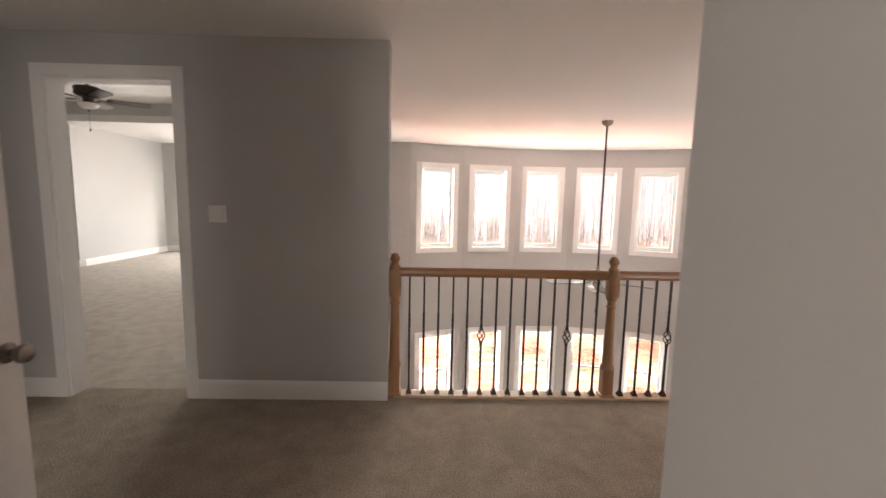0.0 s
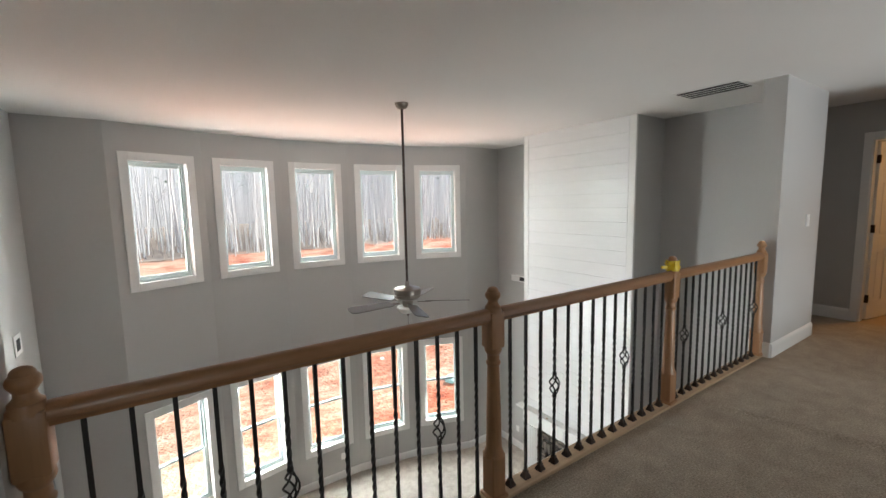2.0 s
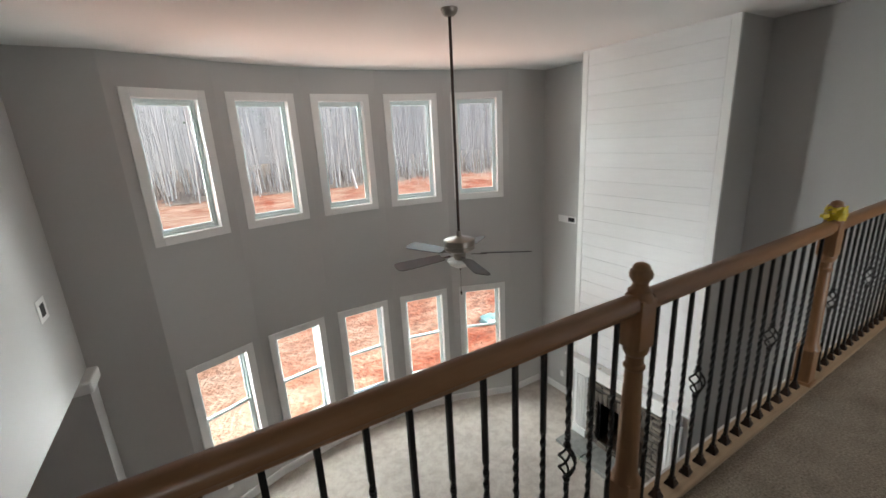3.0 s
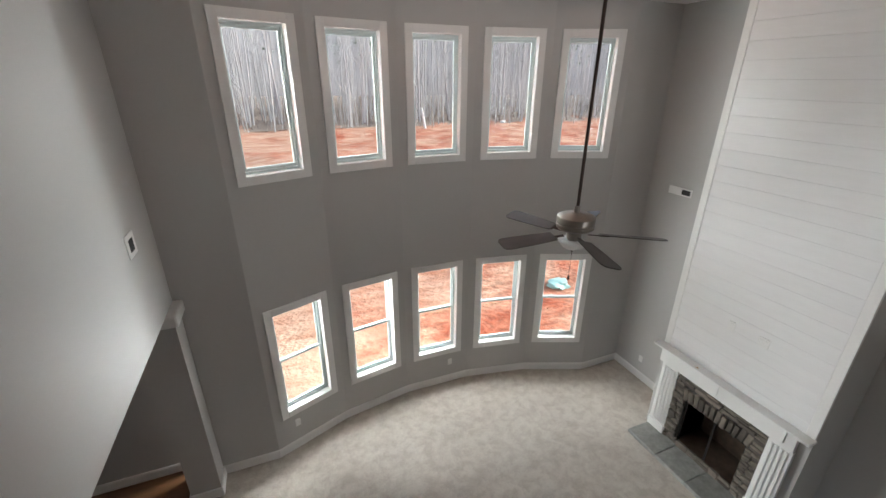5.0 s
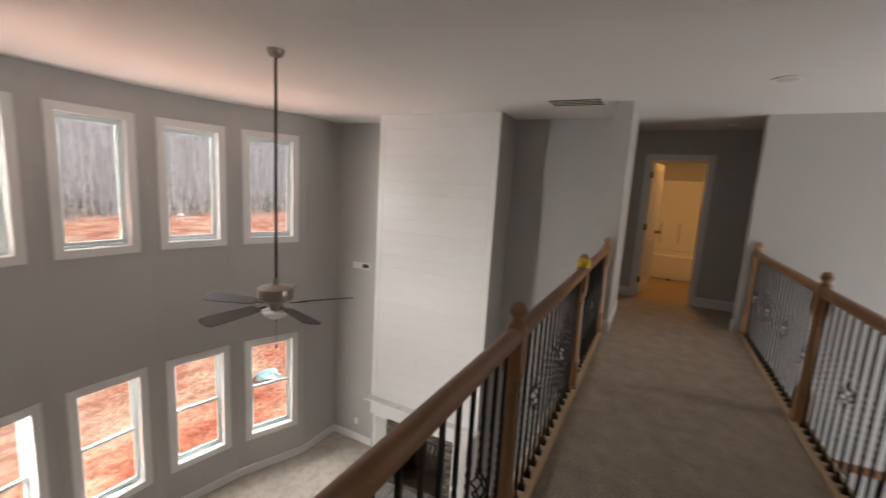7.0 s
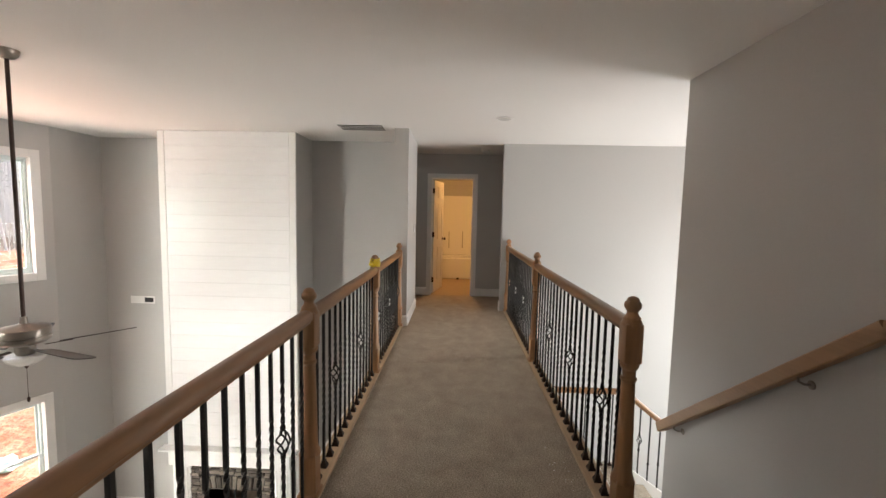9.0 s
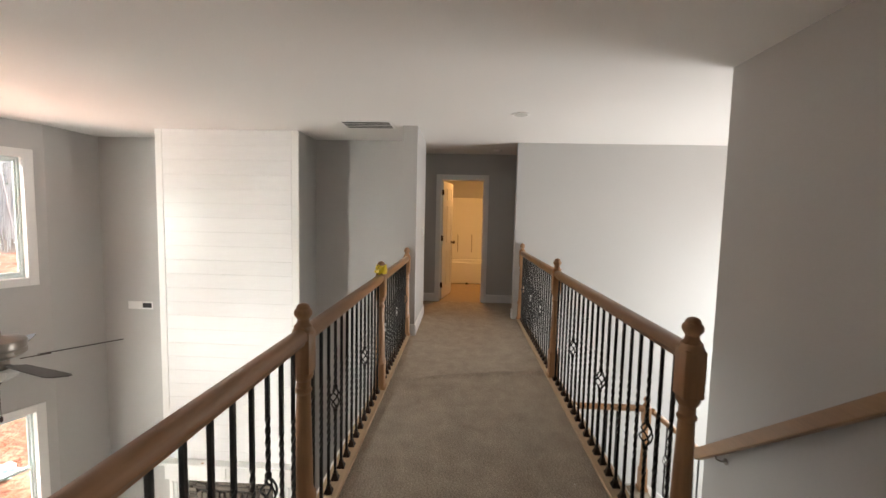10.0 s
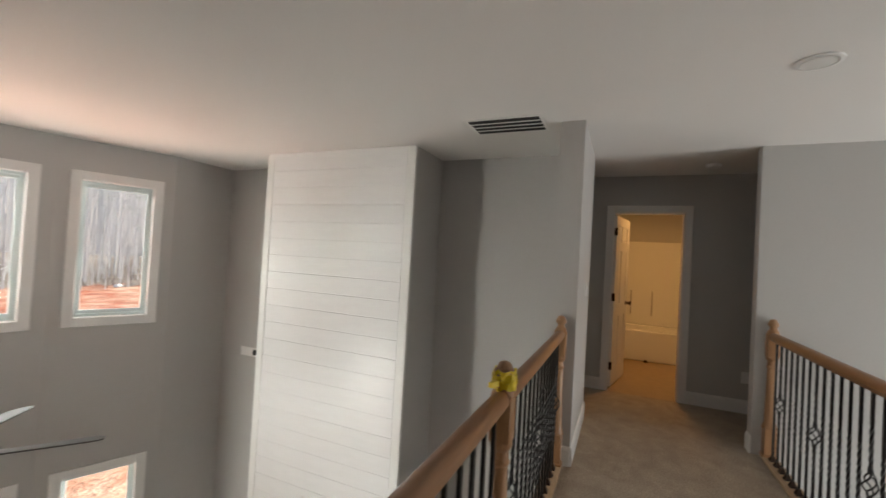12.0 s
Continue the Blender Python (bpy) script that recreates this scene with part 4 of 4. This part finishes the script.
# ---- ceiling fans ----
def fan(m, drop, blade_len, angle, label, housing, blade_mat):
    """Five-blade fan hung from the ceiling at z = 0 on a rod."""
    f = thing("ceiling_fan", m, label, "ceiling fan")
    bm = bmesh.new()
    lathe(bm, [(0.068, 0), (0.068, -0.012), (0.060, -0.035), (0.040, -0.055), (0.018, -0.062)], 24)
    part("canopy", bm, housing, f, smooth=True)
    bm = bmesh.new()
    lathe(bm, [(0.0125, -0.055), (0.0125, -drop)], 12)
    part("downrod", bm, BRONZE if drop > 1 else housing, f)
    bm = bmesh.new()
    lathe(bm, [(0.020, -drop + 0.08), (0.024, -drop + 0.030), (0.050, -drop + 0.020), (0.128, -drop + 0.006), (0.140, -drop), (0.143, -drop - 0.006), (0.143, -drop - 0.050), (0.137, -drop - 0.054), (0.137, -drop - 0.059), (0.143, -drop - 0.063), (0.143, -drop - 0.084), (0.126, -drop - 0.102), (0.07, -drop - 0.122)], 36)
    part("motor_housing", bm, housing, f, "brushed nickel motor housing", smooth=True)
    bm = bmesh.new()
    lathe(bm, [(0.058, -drop - 0.12), (0.058, -drop - 0.17), (0.048, -drop - 0.19), (0.03, -drop - 0.195)], 24)
    part("switch_housing", bm, housing, f, smooth=True)
    bm = bmesh.new()
    lathe(bm, [(0.05, -drop - 0.19), (0.115, -drop - 0.195), (0.118, -drop - 0.205), (0.10, -drop - 0.235), (0.06, -drop - 0.26), (0.012, -drop - 0.27)], 28)
    part("glass_bowl", bm, FROST, f, "frosted white glass bowl", smooth=True)
    bm = bmesh.new()
    lathe(bm, [(0.010, -drop - 0.268), (0.012, -drop - 0.28), (0.004, -drop - 0.295)], 10)
    part("finial", bm, BRONZE, f)
    bm = bmesh.new()
    tube(bm, [(0, 0, -drop - 0.292), (0, 0, -drop - 0.50)], 0.0013, 5)
    for i in range(22):
        lathe(bm, [(0.0005, 0.0035), (0.0028, 0), (0.0005, -0.0035)], 6, pose(0, 0, -drop - 0.296 - i * 0.0092))
    lathe(bm, [(0.003, 0), (0.009, -0.010), (0.009, -0.030), (0.003, -0.042)], 8, pose(0, 0, -drop - 0.50))
    part("pull_chain", bm, BRONZE, f)
    for k in range(5):
        a = angle + 72 * k
        arm = bmesh.new()
        box(arm, 0.10, 0.20, -0.014, 0.014, -0.006, 0.0, bevel=0.002)
        box(arm, 0.18, 0.25, -0.035, 0.035, -0.006, 0.0, bevel=0.002)
        ao = part("blade_iron", arm, BRONZE, f)
        ao.matrix_basis = pose(0, 0, -drop - 0.140, 0, 0, a) @ pose(0, 0, 0, -13, 0, 0)
        bm = bmesh.new()
        outline = []
        for u, w in ((0.19, 0.052), (0.25, 0.058), (0.45, 0.068), (blade_len - 0.05, 0.072), (blade_len - 0.015, 0.062), (blade_len, 0.04)):
            outline.append((u, w))
        pts = outline + [(u, -w) for u, w in reversed(outline)]
        lo = [bm.verts.new((u, w, 0.001)) for u, w in pts]
        hi = [bm.verts.new((u, w, 0.008)) for u, w in pts]
        nn = len(pts)
        for i in range(nn):
            bm.faces.new((lo[i], lo[(i + 1) % nn], hi[(i + 1) % nn], hi[i]))
        bm.faces.new(lo[::-1])
        bm.faces.new(hi)
        bo = part("blade", bm, blade_mat, f)
        bo.matrix_basis = pose(0, 0, -drop - 0.140, 0, 0, a) @ pose(0, 0, 0, -13, 0, 0)
    return f


fan(pose(2.143, 5.207, CZ), 1.885, 0.65, 37, "brushed nickel ceiling fan with dark blades on a long downrod", NICKEL, BLADE)
fan(pose(-4.40, 5.5, BZ + 0.34), 0.30, 0.66, 37, "dark five-blade ceiling fan with a white bowl in the bedroom", BRONZE, BLADE)

# ---- wall and ceiling fittings ----
reg = thing("ceiling_register", pose(4.465, 3.36, CZ), "white ceiling return grille with dark slots", "air vent")
RX, RY = 0.185, 0.295
for x0, x1, y0, y1 in ((-RX, -RX + 0.028, -RY, RY), (RX - 0.028, RX, -RY, RY), (-RX + 0.028, RX - 0.028, -RY, -RY + 0.028), (-RX + 0.028, RX - 0.028, RY - 0.028, RY)):
    part("frame", boxed(x0, x1, y0, y1, -0.005, -0.0005, bevel=0.0015), TRIM, reg)
# dark sheet painting the shade behind the slots
part("backing", boxed(-RX + 0.028, RX - 0.028, -RY + 0.028, RY - 0.028, -0.002, -0.001), DARK, reg)
for k in range(3):
    x = -RX + 0.028 + (k + 1) * (2 * RX - 0.056) / 4
    part("slat", boxed(x - 0.008, x + 0.008, -RY + 0.028, RY - 0.028, -0.0055, -0.003), TRIM, reg)


def downlight(x, y):
    d = thing("recessed_downlight", pose(x, y, CZ), "unlit white recessed ceiling downlight", "downlight")
    bm = bmesh.new()
    lathe(bm, [(0.095, -0.0005), (0.095, -0.006), (0.078, -0.009), (0.07, -0.004)], 28)
    part("trim_ring", bm, TRIM, d, smooth=True)
    bm = bmesh.new()
    lathe(bm, [(0.069, -0.0088), (0.02, -0.0098), (0.004, -0.0099)], 24)
    part("lens", bm, FROST, d)


downlight(3.90, 1.70)
sd = thing("smoke_detector", pose(6.05, 1.75, CZ), "white round smoke detector on the ceiling", "smoke detector")
bm = bmesh.new()
lathe(bm, [(0.065, -0.0005), (0.065, -0.015), (0.055, -0.03), (0.02, -0.034)], 24)
part("body", bm, PLATE, sd, smooth=True)


def plate(m, w, h, label, category, kind="switch"):
    """Cover plate; x across, z up, the wall at y = 0, its face towards -y."""
    p = thing("outlet_plate" if kind == "outlet" else "switch_plate", m, label, category)
    part("cover", boxed(-w / 2, w / 2, -0.010, -0.0005, -h / 2, h / 2, bevel=0.002), PLATE, p)
    if kind == "outlet":
        for z in (-0.02, 0.02):
            part("socket", boxed(-0.016, 0.016, -0.012, -0.010, z - 0.014, z + 0.014, bevel=0.002), PLATE, p)
    else:
        for i in range(max(1, round(w / 0.06))):
            x = (i - (max(1, round(w / 0.06)) - 1) / 2) * 0.046
            part("rocker", boxed(x - 0.016, x + 0.016, -0.014, -0.010, -0.033, 0.033, bevel=0.003), PLATE, p)
    return p


plate(pose(-1.42, 2.81, 1.30), 0.115, 0.115, "white double light switch by the bedroom door", "light switch")
plate(pose(5.20, 2.79, 1.20), 0.075, 0.115, "white light switch on the bridge wall", "light switch")
plate(pose(CX, 5.39, -1.17, 0, 0, -90), 0.075, 0.115, "white outlet plate on the shiplap", "outlet", "outlet")
plate(pose(CX, 5.03, -1.17, 0, 0, -90), 0.115, 0.115, "white double plate on the shiplap", "outlet")
plate(facet_pose(0) @ pose(-0.22, 0, LOW + 0.42), 0.075, 0.115, "white wall outlet under a bay window", "outlet", "outlet")
plate(facet_pose(2) @ pose(0.22, 0, LOW + 0.40), 0.075, 0.115, "white wall outlet under a bay window", "outlet", "outlet")
plate(pose(XE, 6.95, LOW + 0.38, 0, 0, -90), 0.075, 0.115, "white wall outlet beside the chimney", "outlet", "outlet")
plate(pose(-6.95, 8.0, 0.30), 0.075, 0.115, "white wall outlet in the bedroom", "outlet", "outlet")
plate(pose(6.52, 1.32, 0.36, 0, 0, -90), 0.075, 0.115, "white wall outlet in the far hall", "outlet", "outlet")


def register(m, w, h, slot, label):
    r = thing("wall_register", m, label, "air vent")
    part("cover", boxed(-w / 2, w / 2, -0.008, -0.0005, -h / 2, h / 2, bevel=0.003), PLATE, r)
    # no hole is cut; a dark patch on the cover paints its shade
    part("opening", boxed(slot[0], slot[1], -0.0095, -0.008, slot[2], slot[3]), DARK, r, "dark patch painted for the shade of an opening")
    return r


register(pose(XE, 6.93, 0.02, 0, 0, -90), 0.38, 0.115, (0.03, 0.165, -0.035, 0.035), "white wall plate with one dark opening beside the chimney")
register(pose(-1.15, 6.80, 0.20, 0, 0, 90), 0.22, 0.20, (-0.055, 0.055, -0.055, 0.055), "white wall plate with a dark opening")

# boxed column at the opening to the lower west room
col = thing("boxed_column", pose(-1.27, 7.31, LOW), "square boxed column with cap and base trim", "column")
part("shaft", boxed(-0.16, 0.17, -0.15, 0.15, 0.14, 2.47), PAINT, col)
part("base", boxed(-0.178, 0.188, -0.168, 0.168, 0, 0.14, bevel=0.006), TRIM, col, "white base trim")
part("cap", boxed(-0.205, 0.215, -0.195, 0.195, 2.47, 2.609, bevel=0.025, seg=2), TRIM, col, "white cap trim")

# bathtub with surround
tub = thing("bathtub", pose(8.4, 2.15, 0), "white acrylic bathtub with tall surround panels", "bathtub")
bm = bmesh.new()
box(bm, 0, 0.79, -1.2, -1.12, 0, 0.46, bevel=0.02, seg=2)
box(bm, 0, 0.79, 1.12, 1.24, 0, 0.46, bevel=0.02, seg=2)
box(bm, 0.0, 0.08, -1.12, 1.12, 0, 0.46, bevel=0.02, seg=2)
box(bm, 0.70, 0.79, -1.12, 1.12, 0, 0.46, bevel=0.02, seg=2)
box(bm, 0.08, 0.70, -1.12, 1.12, 0.05, 0.12)
part("basin", bm, ACRYLIC, tub)
part("back_panel", boxed(0.775, 0.795, -1.22, 1.22, 0.461, 1.85, bevel=0.006), ACRYLIC, tub)
for y in (-0.12, 0.20):
    part("grab_bar", boxed(0.755, 0.776, y - 0.007, y + 0.007, 0.62, 1.02, bevel=0.003), NICKEL, tub, "grey upright grab bar")

bm = bmesh.new()
lathe(bm, [(0.032, 0.0), (0.032, 0.008), (0.026, 0.022), (0.014, 0.032), (0.004, 0.034)], 16, pose(8.355, 2.13, 0))
tagged(make("door_stop", bm, BRONZE, smooth=True), "small dark domed door stop on the bathroom floor", "door stop")

# cased opening in the foyer's east wall
fc = thing("foyer_opening_casing", pose(XE, 0, 0), "white casing round the foyer opening", "trim", kind="structure")
part("head_casing", boxed(-0.02, 0, -3.49, -2.01, -1.28, -1.17, bevel=0.004), TRIM, fc)
part("side_casing", boxed(-0.02, 0, -2.10, -2.01, LOW, -1.28, bevel=0.004), TRIM, fc)
part("side_casing", boxed(-0.02, 0, -3.49, -3.40, LOW, -1.28, bevel=0.004), TRIM, fc)
wall("wall_room_beyond_foyer", (8.6, -4.0), (8.6, 1.5), LOW, -0.4, 0.12)
slab("ceiling_room_beyond_foyer", 5.56, 8.72, -4.1, 1.6, -0.45, -0.33, CEIL, "white lower ceiling", "ceiling")
wall("wall_room_beyond_north", (5.56, 1.5), (8.6, 1.5), LOW, -0.45, -0.1)

# roof and outer shell that close the house
slab("roof", -9.6, 9.6, -4.6, 8.75, CZ + 0.8, CZ + 0.95, SIDING, "grey roof deck", "roof")
slab("roof_bedroom", -9.6, -1.0, 8.75, 11.0, CZ + 0.8, CZ + 0.95, SIDING, "grey roof deck", "roof")
# unseen slab added outside, holding sky and sun off the foyer opening
slab("foyer_sky_block", 1.5, 6.0, -8.0, -4.25, 2.0, 2.15, SIDING, "unseen grey slab added to screen the foyer opening from the sky", "roof")

# ---- outside ----
GZ = LOW - 0.55


def ground_height(x, y):
    near = max(0.0, min(1.0, (y - 9.5) / 6))
    h = 0.55 * noise.noise(Vector((x * 0.16, y * 0.16, 0))) + 0.22 * noise.noise(Vector((x * 0.6, y * 0.6, 3))) + 0.09 * noise.noise(Vector((x * 1.9, y * 1.9, 7)))
    far = max(0.0, min(1.0, (y - 30) / 20))
    return GZ + h * near * (1 - 0.7 * far) + 0.9 * far


bm = bmesh.new()
xs = [-900, -300, -120, -60] + [-40 + 0.8 * i for i in range(111)] + [70, 130, 300, 900]
ysg = [-900, -200, -30, 0, 8.0] + [8.8 + 0.6 * i for i in range(60)] + [45 + 1.5 * i for i in range(14)] + [80, 130, 300, 900]
grid = {(i, j): bm.verts.new((x, y, ground_height(x, y) if abs(x) < 65 and 8 < y < 70 else (GZ if y < 20 else GZ + 0.9))) for i, x in enumerate(xs) for j, y in enumerate(ysg)}
for i in range(len(xs) - 1):
    for j in range(len(ysg) - 1):
        bm.faces.new((grid[i, j], grid[i + 1, j], grid[i + 1, j + 1], grid[i, j + 1]))
tagged(make("ground", bm, CLAY, smooth=True), "bare orange-red clay building ground with pale patches", "ground", kind="structure")


def woods(name, count, y0, y1, mat, label, r0, r1, h0, h1, branchy, seed):
    rnd = random.Random(seed)
    bm = bmesh.new()
    for _ in range(count):
        y = rnd.uniform(y0, y1)
        x = rnd.uniform(-0.95 * y - 12, 1.05 * y + 8)
        zb = ground_height(x, y) if abs(x) < 65 and y < 70 else GZ + 0.9
        h, r = rnd.uniform(h0, h1), rnd.uniform(r0, r1)
        lx, ly = rnd.gauss(0, 0.035), rnd.gauss(0, 0.03)
        k = rnd.uniform(-0.25, 0.25)
        pts = [(x + lx * h * u + k * math.sin(3 * u), y + ly * h * u, zb - 0.2 + h * u) for u in (0, 0.3, 0.6, 1.0)]
        tube(bm, pts, [r, r * 0.8, r * 0.55, r * 0.15], 5)
        for _b in range(branchy):
            u = rnd.uniform(0.12, 0.9)
            a = rnd.uniform(0, 6.28)
            l = rnd.uniform(0.8, 2.6)
            bx, by, bz = x + lx * h * u + k * math.sin(3 * u), y + ly * h * u, zb - 0.2 + h * u
            tube(bm, [(bx, by, bz), (bx + l * math.cos(a) * 0.6, by + l * math.sin(a) * 0.6, bz + l * 0.5), (bx + l * math.cos(a), by + l * math.sin(a), bz + l * 1.1)], [r * 0.35, r * 0.22, r * 0.08], 3)
    return tagged(make(name, bm, mat), label, "trees", kind="stuff")


woods("pale_bare_woods", 430, 45, 62, BARK, "tall thin pale bare tree trunks at the wood's edge", 0.035, 0.10, 11, 17, 4, 3)
woods("dark_bare_woods", 800, 47, 80, BARK_DARK, "dense grey-brown bare trunks deeper in the wood", 0.035, 0.13, 11, 18, 4, 4)
woods("sapling_thicket", 700, 44.5, 60, BARK, "thin leaning bare saplings", 0.02, 0.045, 4, 10, 3, 5)

rnd = random.Random(8)
bm = bmesh.new()
for _ in range(170):
    y = rnd.uniform(50, 80)
    x = rnd.uniform(-0.95 * y - 10, 1.05 * y + 6)
    zc = rnd.uniform(6, 15)
    for _c in range(100):
        p = Vector((x + rnd.gauss(0, 1.5), y + rnd.gauss(0, 1.2), zc + rnd.gauss(0, 1.9)))
        s = rnd.uniform(0.08, 0.22)
        a, b, c = (Vector((rnd.gauss(0, s), rnd.gauss(0, s), rnd.gauss(0, s * 0.6))) for _k in range(3))
        bm.faces.new([bm.verts.new(p + q) for q in (a, b, c)])
tagged(make("pine_foliage", bm, NEEDLES), "ragged dark green pine needle clumps high in the wood", "trees", kind="stuff")
bm = bmesh.new()
for _ in range(5200):
    y = rnd.uniform(45.5, 72)
    x = rnd.uniform(-0.95 * y - 10, 1.05 * y + 6)
    zb = GZ + 0.5
    a = rnd.uniform(0, 6.28)
    h = rnd.uniform(0.4, 2.6)
    w = rnd.uniform(0.02, 0.06)
    l = rnd.gauss(0, 0.5)
    bm.faces.new([bm.verts.new(q) for q in ((x - w * math.cos(a), y - w * math.sin(a), zb), (x + w * math.cos(a), y + w * math.sin(a), zb), (x + l, y + rnd.gauss(0, 0.4), zb + h))])
lit = bmesh.new()
nl = 80
edge = [(-90 + 180 * i / nl, 45.6 + 1.2 * noise.noise(Vector((i * 0.5, 3, 0)))) for i in range(nl + 1)]
fr = [lit.verts.new((x, y, ground_height(x, y) + 0.01)) for x, y in edge]
mi = [lit.verts.new((x, 60, GZ + 1.5)) for x, y in edge]
bk = [lit.verts.new((x * 1.6, 96, GZ + 2.2)) for x, y in edge]
for i in range(nl):
    lit.faces.new((fr[i], fr[i + 1], mi[i + 1], mi[i]))
    lit.faces.new((mi[i], mi[i + 1], bk[i + 1], bk[i]))
tagged(make("ground_forest_floor", lit, LITTER, smooth=True), "brown leaf litter under the trees", "ground", kind="structure")
tagged(make("dry_brush", bm, BRUSH), "tangled dry brush at the wood's foot", "undergrowth", kind="stuff")
# flat sheet closing the view; its haze is painted in the material
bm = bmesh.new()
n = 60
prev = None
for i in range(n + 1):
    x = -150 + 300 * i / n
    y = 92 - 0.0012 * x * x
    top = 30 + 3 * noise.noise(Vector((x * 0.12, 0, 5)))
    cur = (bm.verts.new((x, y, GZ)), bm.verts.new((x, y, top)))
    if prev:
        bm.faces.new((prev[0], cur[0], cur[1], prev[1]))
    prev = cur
tagged(make("backdrop_woods", bm, HAZE), "backdrop sheet of distant woods with haze put into its pale colour", "woods", kind="structure")

# loose things in the yard
bm = bmesh.new()
tube(bm, [(14.75, 44.0, GZ + 0.3), (14.3, 44.0, GZ + 2.65)], 0.13, 10)
tagged(make("white_pipe", bm, PVC), "white plastic pipe leaning upright out of the clay", "pipe")
bm = bmesh.new()
bmesh.ops.create_icosphere(bm, subdivisions=3, radius=1.0)
for v in bm.verts:
    v.co = Vector((v.co.x * 0.30, v.co.y * 0.26, max(v.co.z, -0.3) * 0.15)) * (1 + 0.45 * noise.noise(v.co * 1.7) + 0.12 * noise.noise(v.co * 5.0))
tarp = make("pale_blue_sheet", bm, TARP, smooth=True)
tarp.location = (7.0, 11.2, ground_height(7.0, 11.2) + 0.06)
tagged(tarp, "crumpled pale blue plastic sheet on the clay", "plastic sheet")
for px, py, size in ((24.4, 45.2, 0.34), (5.75, 13.7, 0.075)):
    bm = bmesh.new()
    bmesh.ops.create_icosphere(bm, subdivisions=2, radius=1.0)
    for v in bm.verts:
        v.co = Vector((v.co.x, v.co.y * 0.7, max(v.co.z, -0.2) * 0.7)) * size * (1 + 0.6 * noise.noise(v.co * 1.9 + Vector((px, 0, 0))))
    scrap = make("white_scrap", bm, PVC)
    scrap.location = (px, py, ground_height(px, py) + size * 0.12)
    tagged(scrap, "crumpled white scrap lying on the clay", "scrap")
rnd = random.Random(12)
bm = bmesh.new()
for _ in range(260):
    y = 9.5 + 26 * rnd.random() ** 1.6
    x = rnd.uniform(-8 - 0.4 * y, 12 + 0.6 * y)
    r = rnd.uniform(0.02, 0.07)
    m = Matrix.Translation((x, y, ground_height(x, y) + r * 0.2)) @ Euler((rnd.random() * 6, rnd.random() * 6, 0)).to_matrix().to_4x4() @ Matrix.Diagonal((r, r * rnd.uniform(0.6, 1), r * rnd.uniform(0.5, 0.8), 1))
    vs = [bm.verts.new(m @ Vector(q)) for q in ((1, 0, 0), (-1, 0, 0), (0, 1, 0), (0, -1, 0), (0, 0, 1), (0, 0, -1))]
    for q in ((0, 2, 4), (2, 1, 4), (1, 3, 4), (3, 0, 4), (2, 0, 5), (1, 2, 5), (3, 1, 5), (0, 3, 5)):
        bm.faces.new([vs[i] for i in q])
tagged(make("clay_clods", bm, CLAY), "scattered clods of red clay", "soil", kind="stuff")
